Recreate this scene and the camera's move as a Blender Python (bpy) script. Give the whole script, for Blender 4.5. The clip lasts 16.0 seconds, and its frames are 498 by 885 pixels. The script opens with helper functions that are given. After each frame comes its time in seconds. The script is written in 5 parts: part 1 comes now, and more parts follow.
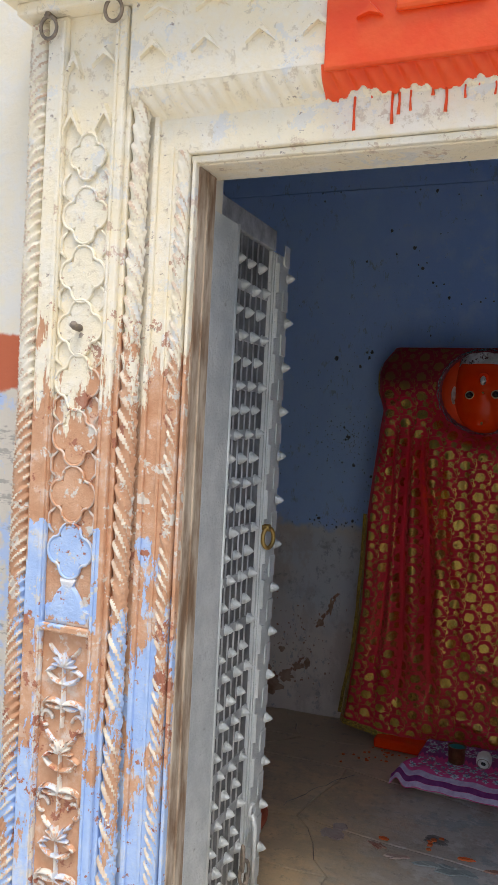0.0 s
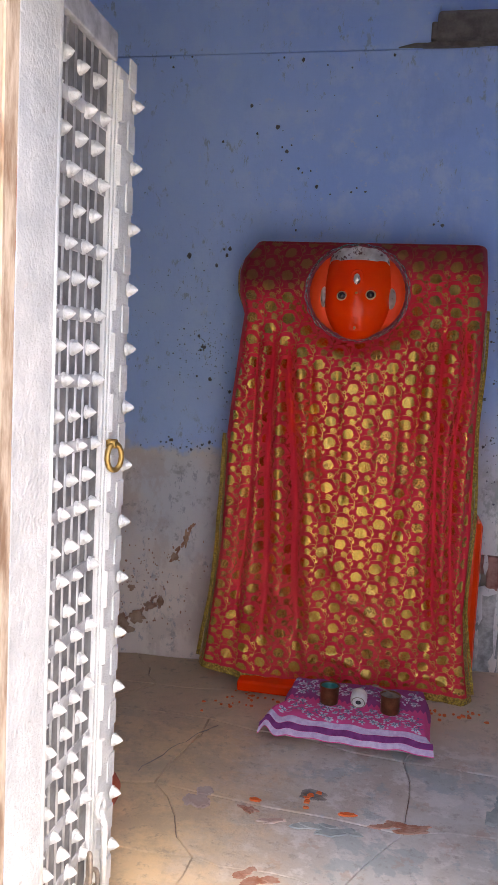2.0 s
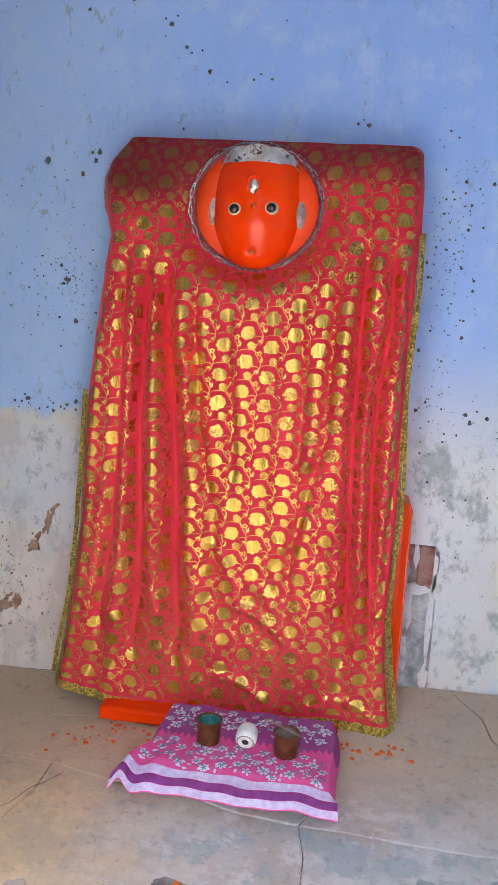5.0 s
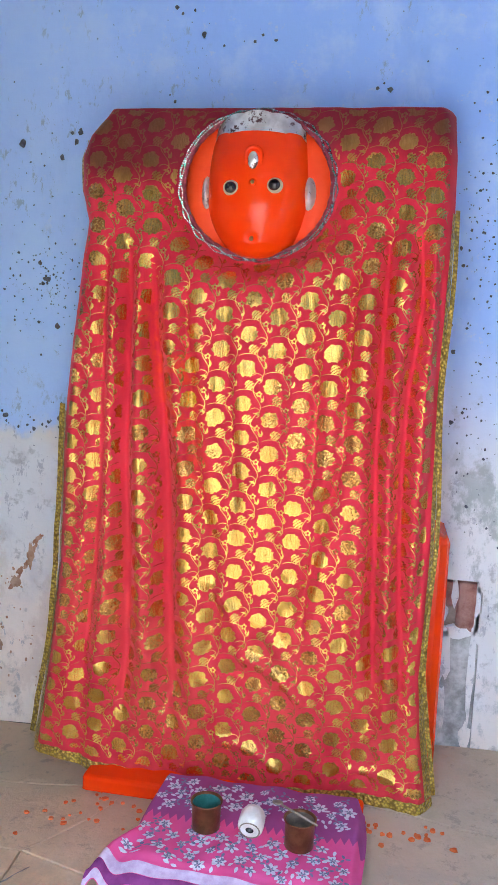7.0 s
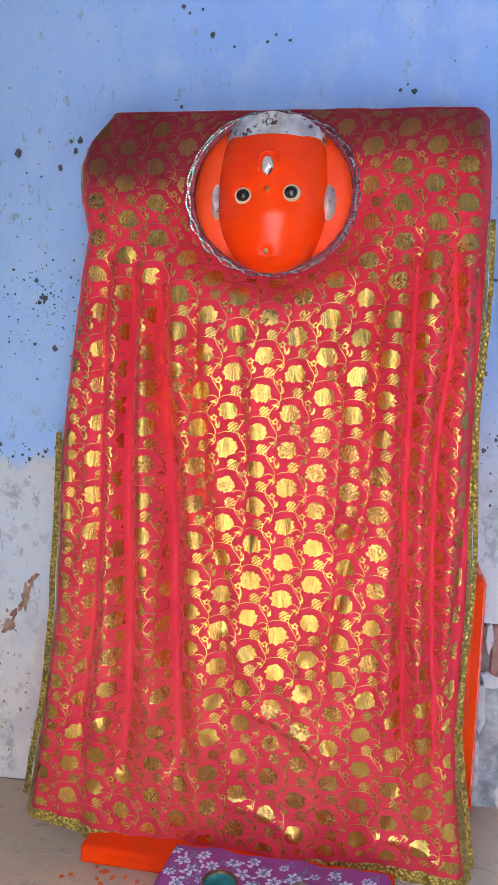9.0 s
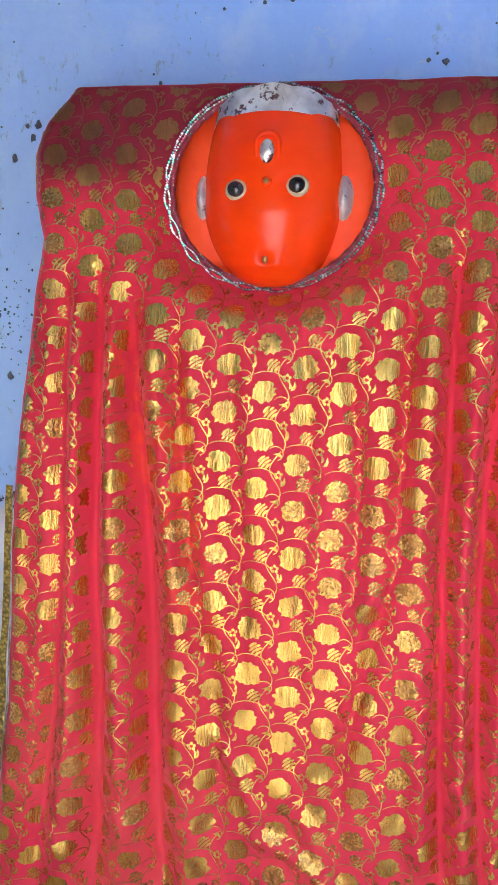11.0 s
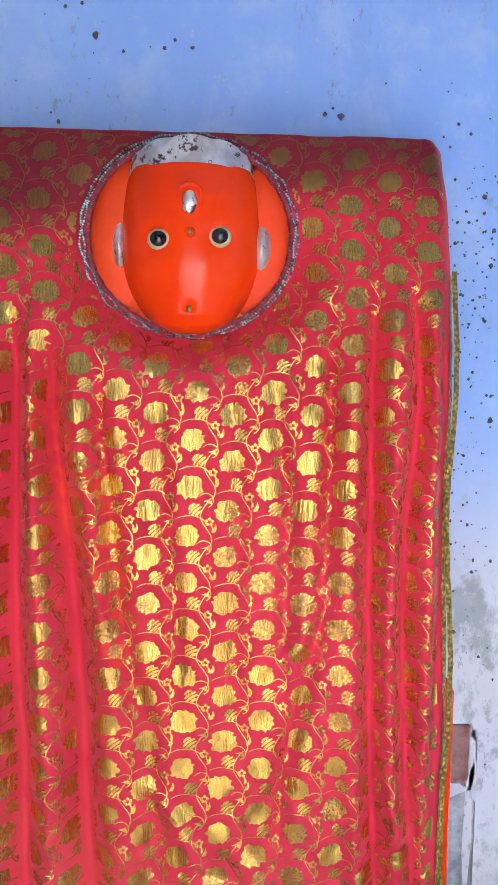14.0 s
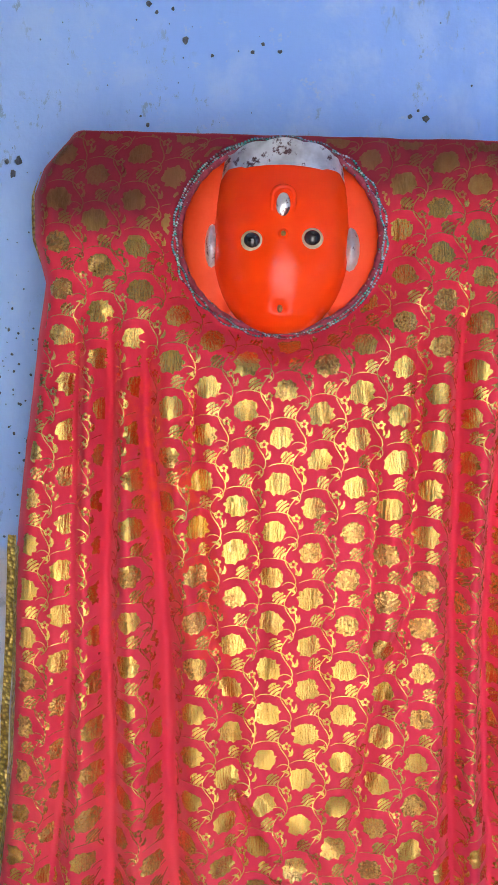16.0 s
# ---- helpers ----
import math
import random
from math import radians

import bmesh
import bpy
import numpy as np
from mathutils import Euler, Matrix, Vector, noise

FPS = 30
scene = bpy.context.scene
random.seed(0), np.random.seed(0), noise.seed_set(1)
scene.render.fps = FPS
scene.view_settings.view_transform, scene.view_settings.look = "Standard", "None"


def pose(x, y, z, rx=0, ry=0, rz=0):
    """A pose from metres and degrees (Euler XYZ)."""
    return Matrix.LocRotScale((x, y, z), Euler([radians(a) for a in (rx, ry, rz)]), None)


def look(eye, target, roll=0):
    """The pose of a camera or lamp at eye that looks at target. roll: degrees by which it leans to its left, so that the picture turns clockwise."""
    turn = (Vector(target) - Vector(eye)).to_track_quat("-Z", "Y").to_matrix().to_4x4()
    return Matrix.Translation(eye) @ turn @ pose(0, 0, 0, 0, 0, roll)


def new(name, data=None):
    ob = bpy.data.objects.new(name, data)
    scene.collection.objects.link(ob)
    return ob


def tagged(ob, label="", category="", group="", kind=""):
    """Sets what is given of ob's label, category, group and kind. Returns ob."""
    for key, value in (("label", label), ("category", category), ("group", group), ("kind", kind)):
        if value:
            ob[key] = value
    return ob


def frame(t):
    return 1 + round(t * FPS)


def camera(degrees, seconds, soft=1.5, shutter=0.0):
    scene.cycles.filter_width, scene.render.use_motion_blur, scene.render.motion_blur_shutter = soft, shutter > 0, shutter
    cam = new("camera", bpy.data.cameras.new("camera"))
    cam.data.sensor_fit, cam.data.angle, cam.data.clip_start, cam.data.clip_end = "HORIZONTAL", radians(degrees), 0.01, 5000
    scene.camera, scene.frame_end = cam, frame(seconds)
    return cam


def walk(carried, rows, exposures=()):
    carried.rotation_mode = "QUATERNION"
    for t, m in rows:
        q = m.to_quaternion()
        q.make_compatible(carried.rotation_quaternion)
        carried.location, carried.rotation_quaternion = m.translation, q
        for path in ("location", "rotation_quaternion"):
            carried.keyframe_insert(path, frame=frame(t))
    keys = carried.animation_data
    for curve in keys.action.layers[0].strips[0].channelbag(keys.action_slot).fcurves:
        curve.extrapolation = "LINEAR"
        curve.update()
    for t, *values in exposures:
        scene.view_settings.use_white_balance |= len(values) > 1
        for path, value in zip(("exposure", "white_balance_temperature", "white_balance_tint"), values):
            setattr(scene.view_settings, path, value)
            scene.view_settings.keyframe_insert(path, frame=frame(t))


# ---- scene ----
cam = camera(34.7, 16.0)
METRES, EYE, TILT, LEAN, TURN = 3.3, 1.5, 0.0, 0.0, 21.7
PATH = [
    (0, (-0.058, 0.256, 1.586), (-0.827, 2.102, 1.542), 2.9),
    (0.5, (-0.104, 0.387, 1.548), (-0.831, 2.248, 1.456), 3.3),
    (1, (-0.2, 0.537, 1.53), (-0.813, 2.436, 1.4), 3.3),
    (1.5, (-0.276, 0.653, 1.517), (-0.765, 2.585, 1.352), 3.1),
    (2, (-0.263, 0.784, 1.478), (-0.649, 2.736, 1.279), 2.8),
    (2.5, (-0.184, 0.98, 1.464), (-0.527, 2.935, 1.222), 2.8),
    (3, (-0.094, 1.122, 1.419), (-0.424, 3.077, 1.159), 2.8),
    (3.5, (-0.063, 1.213, 1.405), (-0.363, 3.171, 1.131), 3.2),
    (4, (-0.102, 1.36, 1.392), (-0.365, 3.322, 1.108), 3.8),
    (4.2, (-0.131, 1.41, 1.403), (-0.375, 3.374, 1.114), 4.0),
    (6.5, (-0.109, 2.006, 1.355), (-0.432, 3.965, 1.113), 2.7),
    (7, (-0.106, 2.066, 1.364), (-0.444, 4.021, 1.112), 2.6),
    (7.5, (-0.118, 2.095, 1.355), (-0.466, 4.05, 1.117), 2.7),
    (8, (-0.124, 2.111, 1.356), (-0.485, 4.065, 1.137), 2.7),
    (8.5, (-0.146, 2.158, 1.348), (-0.503, 4.116, 1.149), 2.6),
    (9, (-0.172, 2.274, 1.362), (-0.524, 4.233, 1.165), 2.3),
    (9.2, (-0.194, 2.33, 1.347), (-0.54, 4.292, 1.17), 2.4),
    (11.5, (-0.257, 2.732, 1.469), (-0.6, 4.692, 1.271), 1.9),
    (12, (-0.256, 2.719, 1.487), (-0.608, 4.681, 1.318), 1.9),
    (12.5, (-0.252, 2.709, 1.494), (-0.588, 4.674, 1.328), 1.7),
    (13, (-0.281, 2.713, 1.495), (-0.52, 4.693, 1.342), 1.5),
    (13.5, (-0.361, 2.702, 1.504), (-0.428, 4.696, 1.361), 1.3),
    (14, (-0.452, 2.684, 1.507), (-0.379, 4.677, 1.352), 1.0),
    (14.5, (-0.558, 2.685, 1.504), (-0.449, 4.676, 1.356), 1.3),
    (15, (-0.588, 2.669, 1.515), (-0.496, 4.663, 1.381), 1.5),
    (15.5, (-0.586, 2.664, 1.512), (-0.539, 4.659, 1.377), 1.7),
    (16, (-0.554, 2.655, 1.505), (-0.58, 4.649, 1.345), 1.7),
]
EXPOSURES = [(0.0, 0.33, 6500, 10), (1.0, 0.56, 6500, 10), (1.5, 1.0, 6600, 13), (2.0, 2.1, 7000, 22), (2.5, 2.68, 7500, 24), (3.0, 2.90, 7400, 20), (3.5, 3.12, 7150, 13), (4.2, 3.2, 6950, 10), (6.5, 3.45, 6350, 10), (9.0, 3.50, 6150, 11), (11.5, 3.50, 6050, 12), (16.0, 3.50, 6050, 12)]
walk(cam, [(t, look(eye, target, roll)) for t, eye, target, roll in PATH], EXPOSURES)

# ---- world and light ----
SUN_ELEVATION, SUN_TURN = radians(69), radians(155)
world = bpy.data.worlds.new("sky")
scene.world = world
world.use_nodes = True
wn = world.node_tree
sky = wn.nodes.new("ShaderNodeTexSky")
sky.sky_type, sky.sun_disc = "NISHITA", False
sky.sun_elevation, sky.sun_rotation = SUN_ELEVATION, SUN_TURN
sky.air_density, sky.dust_density = 1.0, 3.0
wn.links.new(sky.outputs[0], wn.nodes["Background"].inputs[0])
wn.nodes["Background"].inputs[1].default_value = 0.15

sun_data = bpy.data.lights.new("sun", "SUN")
sun_data.energy, sun_data.angle, sun_data.color = 1.8, radians(30), (1.0, 0.95, 0.86)
sun = new("sun", sun_data)
sun_way = Vector((0.24, -0.52, 1.5)).normalized()
sun.matrix_world = look(sun_way * 20, (0, 0, 0))


# ---- material helpers ----
class Mat:
    """A node material with short calls for the nodes used here."""

    def __init__(self, name, rough=0.7, metal=0.0, spec=0.4):
        self.m = bpy.data.materials.new(name)
        self.m.use_nodes = True
        self.t = self.m.node_tree
        self.b = self.t.nodes["Principled BSDF"]
        self.b.inputs["Roughness"].default_value = rough
        self.b.inputs["Metallic"].default_value = metal
        self.b.inputs["Specular IOR Level"].default_value = spec
        self.pos = self.n("ShaderNodeNewGeometry").outputs["Position"]

    def n(self, kind):
        return self.t.nodes.new(kind)

    def put(self, socket, v):
        if isinstance(v, bpy.types.NodeSocket):
            self.t.links.new(v, socket)
        else:
            if isinstance(v, (tuple, list)) and len(v) == 3 and len(socket.default_value) == 4:
                v = (*v, 1.0)
            socket.default_value = v

    def noise(self, scale, detail=5.0, rough=0.6, stretch=None, warp=0.0):
        n = self.n("ShaderNodeTexNoise")
        n.inputs["Scale"].default_value, n.inputs["Detail"].default_value = scale, detail
        n.inputs["Roughness"].default_value, n.inputs["Distortion"].default_value = rough, warp
        self.put(n.inputs["Vector"], self.stretched(stretch))
        return n.outputs["Fac"]

    def stretched(self, s):
        if s is None:
            return self.pos
        k = self.n("ShaderNodeMapping")
        k.inputs["Scale"].default_value = s
        self.put(k.inputs["Vector"], self.pos)
        return k.outputs[0]

    def voronoi(self, scale, feature="F1", stretch=None):
        n = self.n("ShaderNodeTexVoronoi")
        n.feature = feature
        n.inputs["Scale"].default_value = scale
        self.put(n.inputs["Vector"], self.stretched(stretch))
        return n.outputs["Distance"]

    def axis(self, i):
        k = self.n("ShaderNodeSeparateXYZ")
        self.put(k.inputs[0], self.pos)
        return k.outputs[i]

    def calc(self, op, a, b=0.0, c=0.0):
        k = self.n("ShaderNodeMath")
        k.operation = op
        for s, v in zip(k.inputs, (a, b, c)):
            self.put(s, v)
        return k.outputs[0]

    def step(self, v, lo, hi):
        """0 below lo, 1 above hi (or the other way round)."""
        k = self.n("ShaderNodeMapRange")
        k.interpolation_type = "SMOOTHSTEP"
        self.put(k.inputs[0], v)
        a, b, flip = (lo, hi, False) if lo < hi else (hi, lo, True)
        k.inputs[1].default_value, k.inputs[2].default_value = a, b
        k.inputs[3].default_value, k.inputs[4].default_value = (1.0, 0.0) if flip else (0.0, 1.0)
        return k.outputs[0]

    def mix(self, f, a, b):
        k = self.n("ShaderNodeMix")
        k.data_type = "RGBA"
        self.put(k.inputs[0], f)
        self.put(k.inputs[6], a)
        self.put(k.inputs[7], b)
        return k.outputs[2]

    def color(self, v):
        self.put(self.b.inputs["Base Color"], v)
        return self

    def rough(self, v):
        self.put(self.b.inputs["Roughness"], v)
        return self

    def bump(self, h, distance, strength=1.0):
        k = self.n("ShaderNodeBump")
        k.inputs["Strength"].default_value, k.inputs["Distance"].default_value = strength, distance
        self.put(k.inputs["Height"], h)
        if self.b.inputs["Normal"].is_linked:
            self.put(k.inputs["Normal"], self.b.inputs["Normal"].links[0].from_socket)
        self.put(self.b.inputs["Normal"], k.outputs[0])
        return self

    def set(self, **kw):
        for k, v in kw.items():
            self.put(self.b.inputs[k.replace("_", " ")], v)
        return self

    def random(self):
        return self.n("ShaderNodeObjectInfo").outputs["Random"]


# ---- materials ----
def make_room_paint():
    m = Mat("limewashed_wall_paint", 0.85, 0, 0.25)
    z, x = m.axis(2), m.axis(0)
    big, mid, fine = m.noise(1.6, 4), m.noise(7, 6), m.noise(40, 4)
    blue = m.mix(m.step(big, 0.35, 0.7), (0.32, 0.52, 0.98), (0.42, 0.61, 0.98))
    blue = m.mix(m.calc("MULTIPLY", m.step(mid, 0.46, 0.66), 0.6), blue, (0.48, 0.66, 0.97))
    blue = m.mix(m.calc("MULTIPLY", m.step(m.noise(3.0, 6, 0.7, (1, 1, 0.45)), 0.52, 0.64), 0.45), blue, (0.28, 0.45, 0.88))
    blue = m.mix(m.calc("MULTIPLY", m.step(m.noise(19, 6, 0.75), 0.60, 0.68), 0.35), blue, (0.62, 0.66, 0.74))
    # paler blue towards the left stands in for the brighter light there
    blue = m.mix(m.calc("MULTIPLY", m.step(m.calc("ADD", x, m.calc("MULTIPLY", big, 0.4)), -0.45, -1.3), 0.55), blue, (0.49, 0.69, 0.97))
    pale = m.mix(m.step(big, 0.4, 0.62), (0.74, 0.76, 0.77), (0.78, 0.71, 0.64))
    pale = m.mix(m.calc("MULTIPLY", m.step(mid, 0.52, 0.7), 0.5), pale, (0.55, 0.53, 0.54))
    # pinkish lower left, also lightened in place of light missing there
    pink = m.step(m.calc("ADD", z, m.calc("MULTIPLY", mid, 0.5)), 0.95, 0.5)
    pale = m.mix(m.calc("MULTIPLY", pink, m.step(x, -0.6, -1.2)), pale, (0.90, 0.79, 0.68))
    edge = m.calc("ADD", z, m.calc("MULTIPLY", m.calc("SUBTRACT", mid, 0.5), 0.22))
    left = m.step(edge, 0.99, 1.06)
    right = m.step(m.calc("ADD", edge, m.calc("MULTIPLY", big, 0.5)), 1.05, 1.75)
    blend = m.mix(m.step(x, -0.6, -0.2), left, right)
    base = m.mix(blend, pale, blue)
    # grey dirt rubbed into the lower paint and fine dark fly marks
    grime = m.calc("MULTIPLY", m.step(m.noise(12, 6, 0.7), 0.56, 0.68), m.step(edge, 1.5, 0.8))
    base = m.mix(m.calc("MULTIPLY", grime, 0.5), base, (0.22, 0.23, 0.22))
    # damp has drawn brown and grey-green tide marks up the plaster
    tide = m.calc("MULTIPLY", m.step(m.noise(4.5, 7, 0.72, (1.3, 1, 0.8)), 0.50, 0.60), m.step(edge, 1.15, 0.9))
    # weaker left and stronger right, which paints in how the light falls
    base = m.mix(m.calc("MULTIPLY", tide, m.mix(m.step(x, -0.8, 0.0), (0.26, 0.26, 0.26), (0.75, 0.75, 0.75))), base, m.mix(m.step(x, -0.8, 0.0), (0.50, 0.36, 0.27), (0.33, 0.38, 0.37)))
    scuffed = m.calc("MULTIPLY", m.step(m.noise(24, 7, 0.8, (1, 1, 0.5)), 0.575, 0.615), m.step(m.noise(2.6, 4, 0.6), 0.46, 0.58))
    base = m.mix(m.calc("MULTIPLY", scuffed, 0.5), base, (0.24, 0.27, 0.33))
    m.color(base).bump(mid, 0.006, 0.6).bump(fine, 0.0015, 0.6)
    return m.m


def make_simple(name, a, b, scale, rough=0.7, metal=0.0, spec=0.4, bump=0.001, fine=90, stretch=None):
    m = Mat(name, rough, metal, spec)
    f = m.noise(scale, 5, 0.65, stretch)
    g = m.noise(fine, 3, 0.6, stretch)
    m.color(m.mix(m.step(f, 0.32, 0.68), a, b))
    m.rough(m.calc("ADD", rough - 0.1, m.calc("MULTIPLY", g, 0.2)))
    m.bump(f, bump * 3, 0.6).bump(g, bump, 0.7)
    return m.m


def make_facade_paint():
    """Cream limewash over terracotta over pale blue, worn through in patches."""
    m = Mat("worn_layered_facade_paint", 0.8, 0, 0.25)
    z, x = m.axis(2), m.axis(0)
    big, mid, fine = m.noise(2.4, 5, 0.65), m.noise(11, 6, 0.7), m.noise(60, 4, 0.6)
    streak = m.noise(6, 6, 0.7, (3.0, 3.0, 0.55))
    cream = m.mix(m.step(mid, 0.4, 0.66), (0.93, 0.84, 0.63), (0.92, 0.87, 0.74))
    cream = m.mix(m.calc("MULTIPLY", m.step(big, 0.55, 0.7), 0.5), cream, (0.80, 0.77, 0.62))
    cream = m.mix(m.calc("MULTIPLY", m.step(m.noise(8, 7, 0.75), 0.575, 0.60), 0.40), cream, (0.66, 0.72, 0.80))
    cream = m.mix(m.calc("MULTIPLY", m.step(m.noise(34, 7, 0.8), 0.57, 0.60), 0.6), cream, (0.66, 0.58, 0.42))
    cream = m.mix(m.calc("MULTIPLY", m.step(m.noise(33, 5, 0.7, (1, 1, 1.6)), 0.66, 0.68), 0.8), cream, (0.30, 0.24, 0.20))
    terra = m.mix(m.step(mid, 0.35, 0.7), (0.60, 0.32, 0.18), (0.72, 0.45, 0.29))
    blue = m.mix(m.step(mid, 0.35, 0.7), (0.40, 0.56, 0.86), (0.52, 0.66, 0.90))
    worn = m.calc("ADD", z, m.calc("MULTIPLY", m.calc("SUBTRACT", streak, 0.5), 1.15))
    upper = m.step(m.calc("ADD", worn, m.calc("MULTIPLY", m.calc("SUBTRACT", mid, 0.5), 0.35)), 1.66, 1.70)
    patch = m.noise(5.5, 7, 0.72, (1.6, 1.6, 0.55))
    lower = m.step(m.calc("ADD", z, m.calc("MULTIPLY", m.calc("SUBTRACT", patch, 0.5), 3.6)), 0.92, 0.90)
    side = m.step(m.calc("ADD", m.calc("ABSOLUTE", m.calc("SUBTRACT", x, -1.143)), m.calc("MULTIPLY", m.calc("SUBTRACT", patch, 0.5), 0.10)), 0.066, 0.070)
    lower = m.calc("MULTIPLY", m.calc("MULTIPLY", lower, side), m.step(m.calc("ADD", z, m.calc("MULTIPLY", mid, 0.12)), 1.39, 1.38))
    ragged = m.calc("ADD", z, m.calc("MULTIPLY", m.calc("SUBTRACT", m.noise(14, 6, 0.7), 0.5), 0.16))
    vase = m.calc("MULTIPLY", m.step(ragged, 1.095, 1.10), m.step(ragged, 1.335, 1.33))
    vase = m.calc("MULTIPLY", vase, m.step(m.calc("ABSOLUTE", m.calc("SUBTRACT", x, -1.155)), 0.10, 0.098))
    vase = m.calc("MULTIPLY", vase, m.step(m.noise(16, 5, 0.7), 0.36, 0.38))
    # blue was brushed over the proud carving and misses the sunk ground behind it
    proud = m.step(m.axis(1), 1.8132, 1.8122)
    vase = m.calc("MULTIPLY", vase, m.calc("MAXIMUM", proud, m.step(ragged, 1.145, 1.14)))
    lower = m.calc("MAXIMUM", lower, vase)
    carved = m.calc("MULTIPLY", m.calc("MULTIPLY", proud, m.step(z, 1.08, 1.075)), m.step(m.calc("ABSOLUTE", m.calc("SUBTRACT", x, -1.143)), 0.070, 0.068))
    carved = m.calc("MULTIPLY", carved, m.step(m.noise(30, 6, 0.75), 0.47, 0.50))
    oldpaint = m.mix(m.step(m.noise(18, 5), 0.45, 0.6), (0.80, 0.74, 0.64), (0.62, 0.70, 0.86))
    ridge = m.step(m.calc("ADD", m.n("ShaderNodeNewGeometry").outputs["Pointiness"], m.calc("MULTIPLY", m.calc("SUBTRACT", mid, 0.5), 0.12)), 0.575, 0.60)
    c = m.mix(lower, terra, blue)
    scuff = m.calc("MULTIPLY", m.step(m.noise(26, 5, 0.7), 0.575, 0.60), m.step(z, 0.5, 1.4))
    c = m.mix(scuff, c, (0.74, 0.70, 0.62))
    c = m.mix(carved, c, oldpaint)
    c = m.mix(m.calc("MULTIPLY", ridge, 0.75), c, (0.76, 0.72, 0.66))
    c = m.mix(upper, c, cream)
    chips = m.calc("MULTIPLY", m.step(m.noise(17, 6, 0.7), 0.60, 0.615), m.step(z, 2.5, 1.4))
    c = m.mix(chips, c, (0.45, 0.19, 0.12))
    dirt = m.step(m.noise(5, 6, 0.75, (2.0, 2.0, 0.4)), 0.62, 0.8)
    c = m.mix(m.calc("MULTIPLY", dirt, 0.35), c, (0.30, 0.27, 0.22))
    m.color(c).bump(upper, 0.0012, 0.7).bump(lower, 0.0012, 0.7).bump(mid, 0.009, 0.7).bump(m.noise(28, 6, 0.75), 0.004, 0.8).bump(fine, 0.0015, 0.8)
    return m.m


def make_outer_wall():
    m = Mat("banded_outer_wall_paint", 0.85, 0, 0.2)
    z = m.axis(2)
    mid, fine = m.noise(9, 6, 0.7), m.noise(50, 4)
    wob = m.calc("ADD", z, m.calc("MULTIPLY", m.calc("SUBTRACT", mid, 0.5), 0.05))
    cream = m.mix(m.step(mid, 0.4, 0.65), (0.76, 0.71, 0.58), (0.72, 0.71, 0.66))
    low = m.mix(m.step(m.noise(6, 6, 0.7), 0.46, 0.54), (0.42, 0.54, 0.76), (0.62, 0.58, 0.50))
    low = m.mix(m.calc("MULTIPLY", m.step(m.noise(14, 6, 0.7, (0.6, 1, 2.5)), 0.54, 0.6), 0.6), low, (0.25, 0.24, 0.22))
    c = m.mix(m.step(wob, 1.64, 1.65), low, (0.50, 0.14, 0.07))
    c = m.mix(m.step(wob, 1.78, 1.79), c, cream)
    m.color(c).bump(mid, 0.006, 0.6).bump(fine, 0.0015, 0.6)
    return m.m


def make_stone():
    m = Mat("worn_flagstone", 0.62, 0, 0.4)
    r = m.random()
    big, mid, fine = m.noise(2.2, 5, 0.65), m.noise(9, 7, 0.7), m.noise(75, 4, 0.6)
    c = m.mix(m.step(big, 0.35, 0.65), (0.48, 0.43, 0.36), (0.64, 0.64, 0.60))
    c = m.mix(m.calc("MULTIPLY", r, 0.5), c, (0.43, 0.45, 0.44))
    c = m.mix(m.calc("MULTIPLY", m.step(mid, 0.50, 0.60), 0.65), c, (0.70, 0.68, 0.64))
    c = m.mix(m.calc("MULTIPLY", m.step(m.noise(4.3, 7, 0.7), 0.53, 0.58), 0.6), c, (0.32, 0.40, 0.41))
    c = m.mix(m.calc("MULTIPLY", m.step(m.noise(6.5, 7, 0.72), 0.58, 0.62), 0.35), c, (0.44, 0.28, 0.18))
    # dust towards the back and the outer side of the room is browner
    brown = m.calc("MULTIPLY", m.step(m.calc("ADD", m.axis(0), m.calc("MULTIPLY", mid, 0.5)), -0.1, -0.75), 0.9)
    # the brown itself lightened on the left, to make up for missing light
    c = m.mix(brown, c, m.mix(m.step(m.noise(5, 7, 0.75), 0.40, 0.60), (0.78, 0.56, 0.30), (0.58, 0.43, 0.25)))
    c = m.mix(m.calc("MULTIPLY", m.step(m.calc("ADD", m.axis(1), m.calc("MULTIPLY", big, 0.5)), 3.9, 4.4), 0.75), c, (0.62, 0.47, 0.30))
    c = m.mix(m.calc("MULTIPLY", m.step(m.noise(22, 7, 0.75), 0.54, 0.66), 0.4), c, (0.22, 0.19, 0.16))
    m.color(c)
    m.rough(m.calc("ADD", 0.40, m.calc("MULTIPLY", mid, 0.4)))
    m.bump(mid, 0.008, 0.6).bump(fine, 0.0015, 0.7)
    return m.m


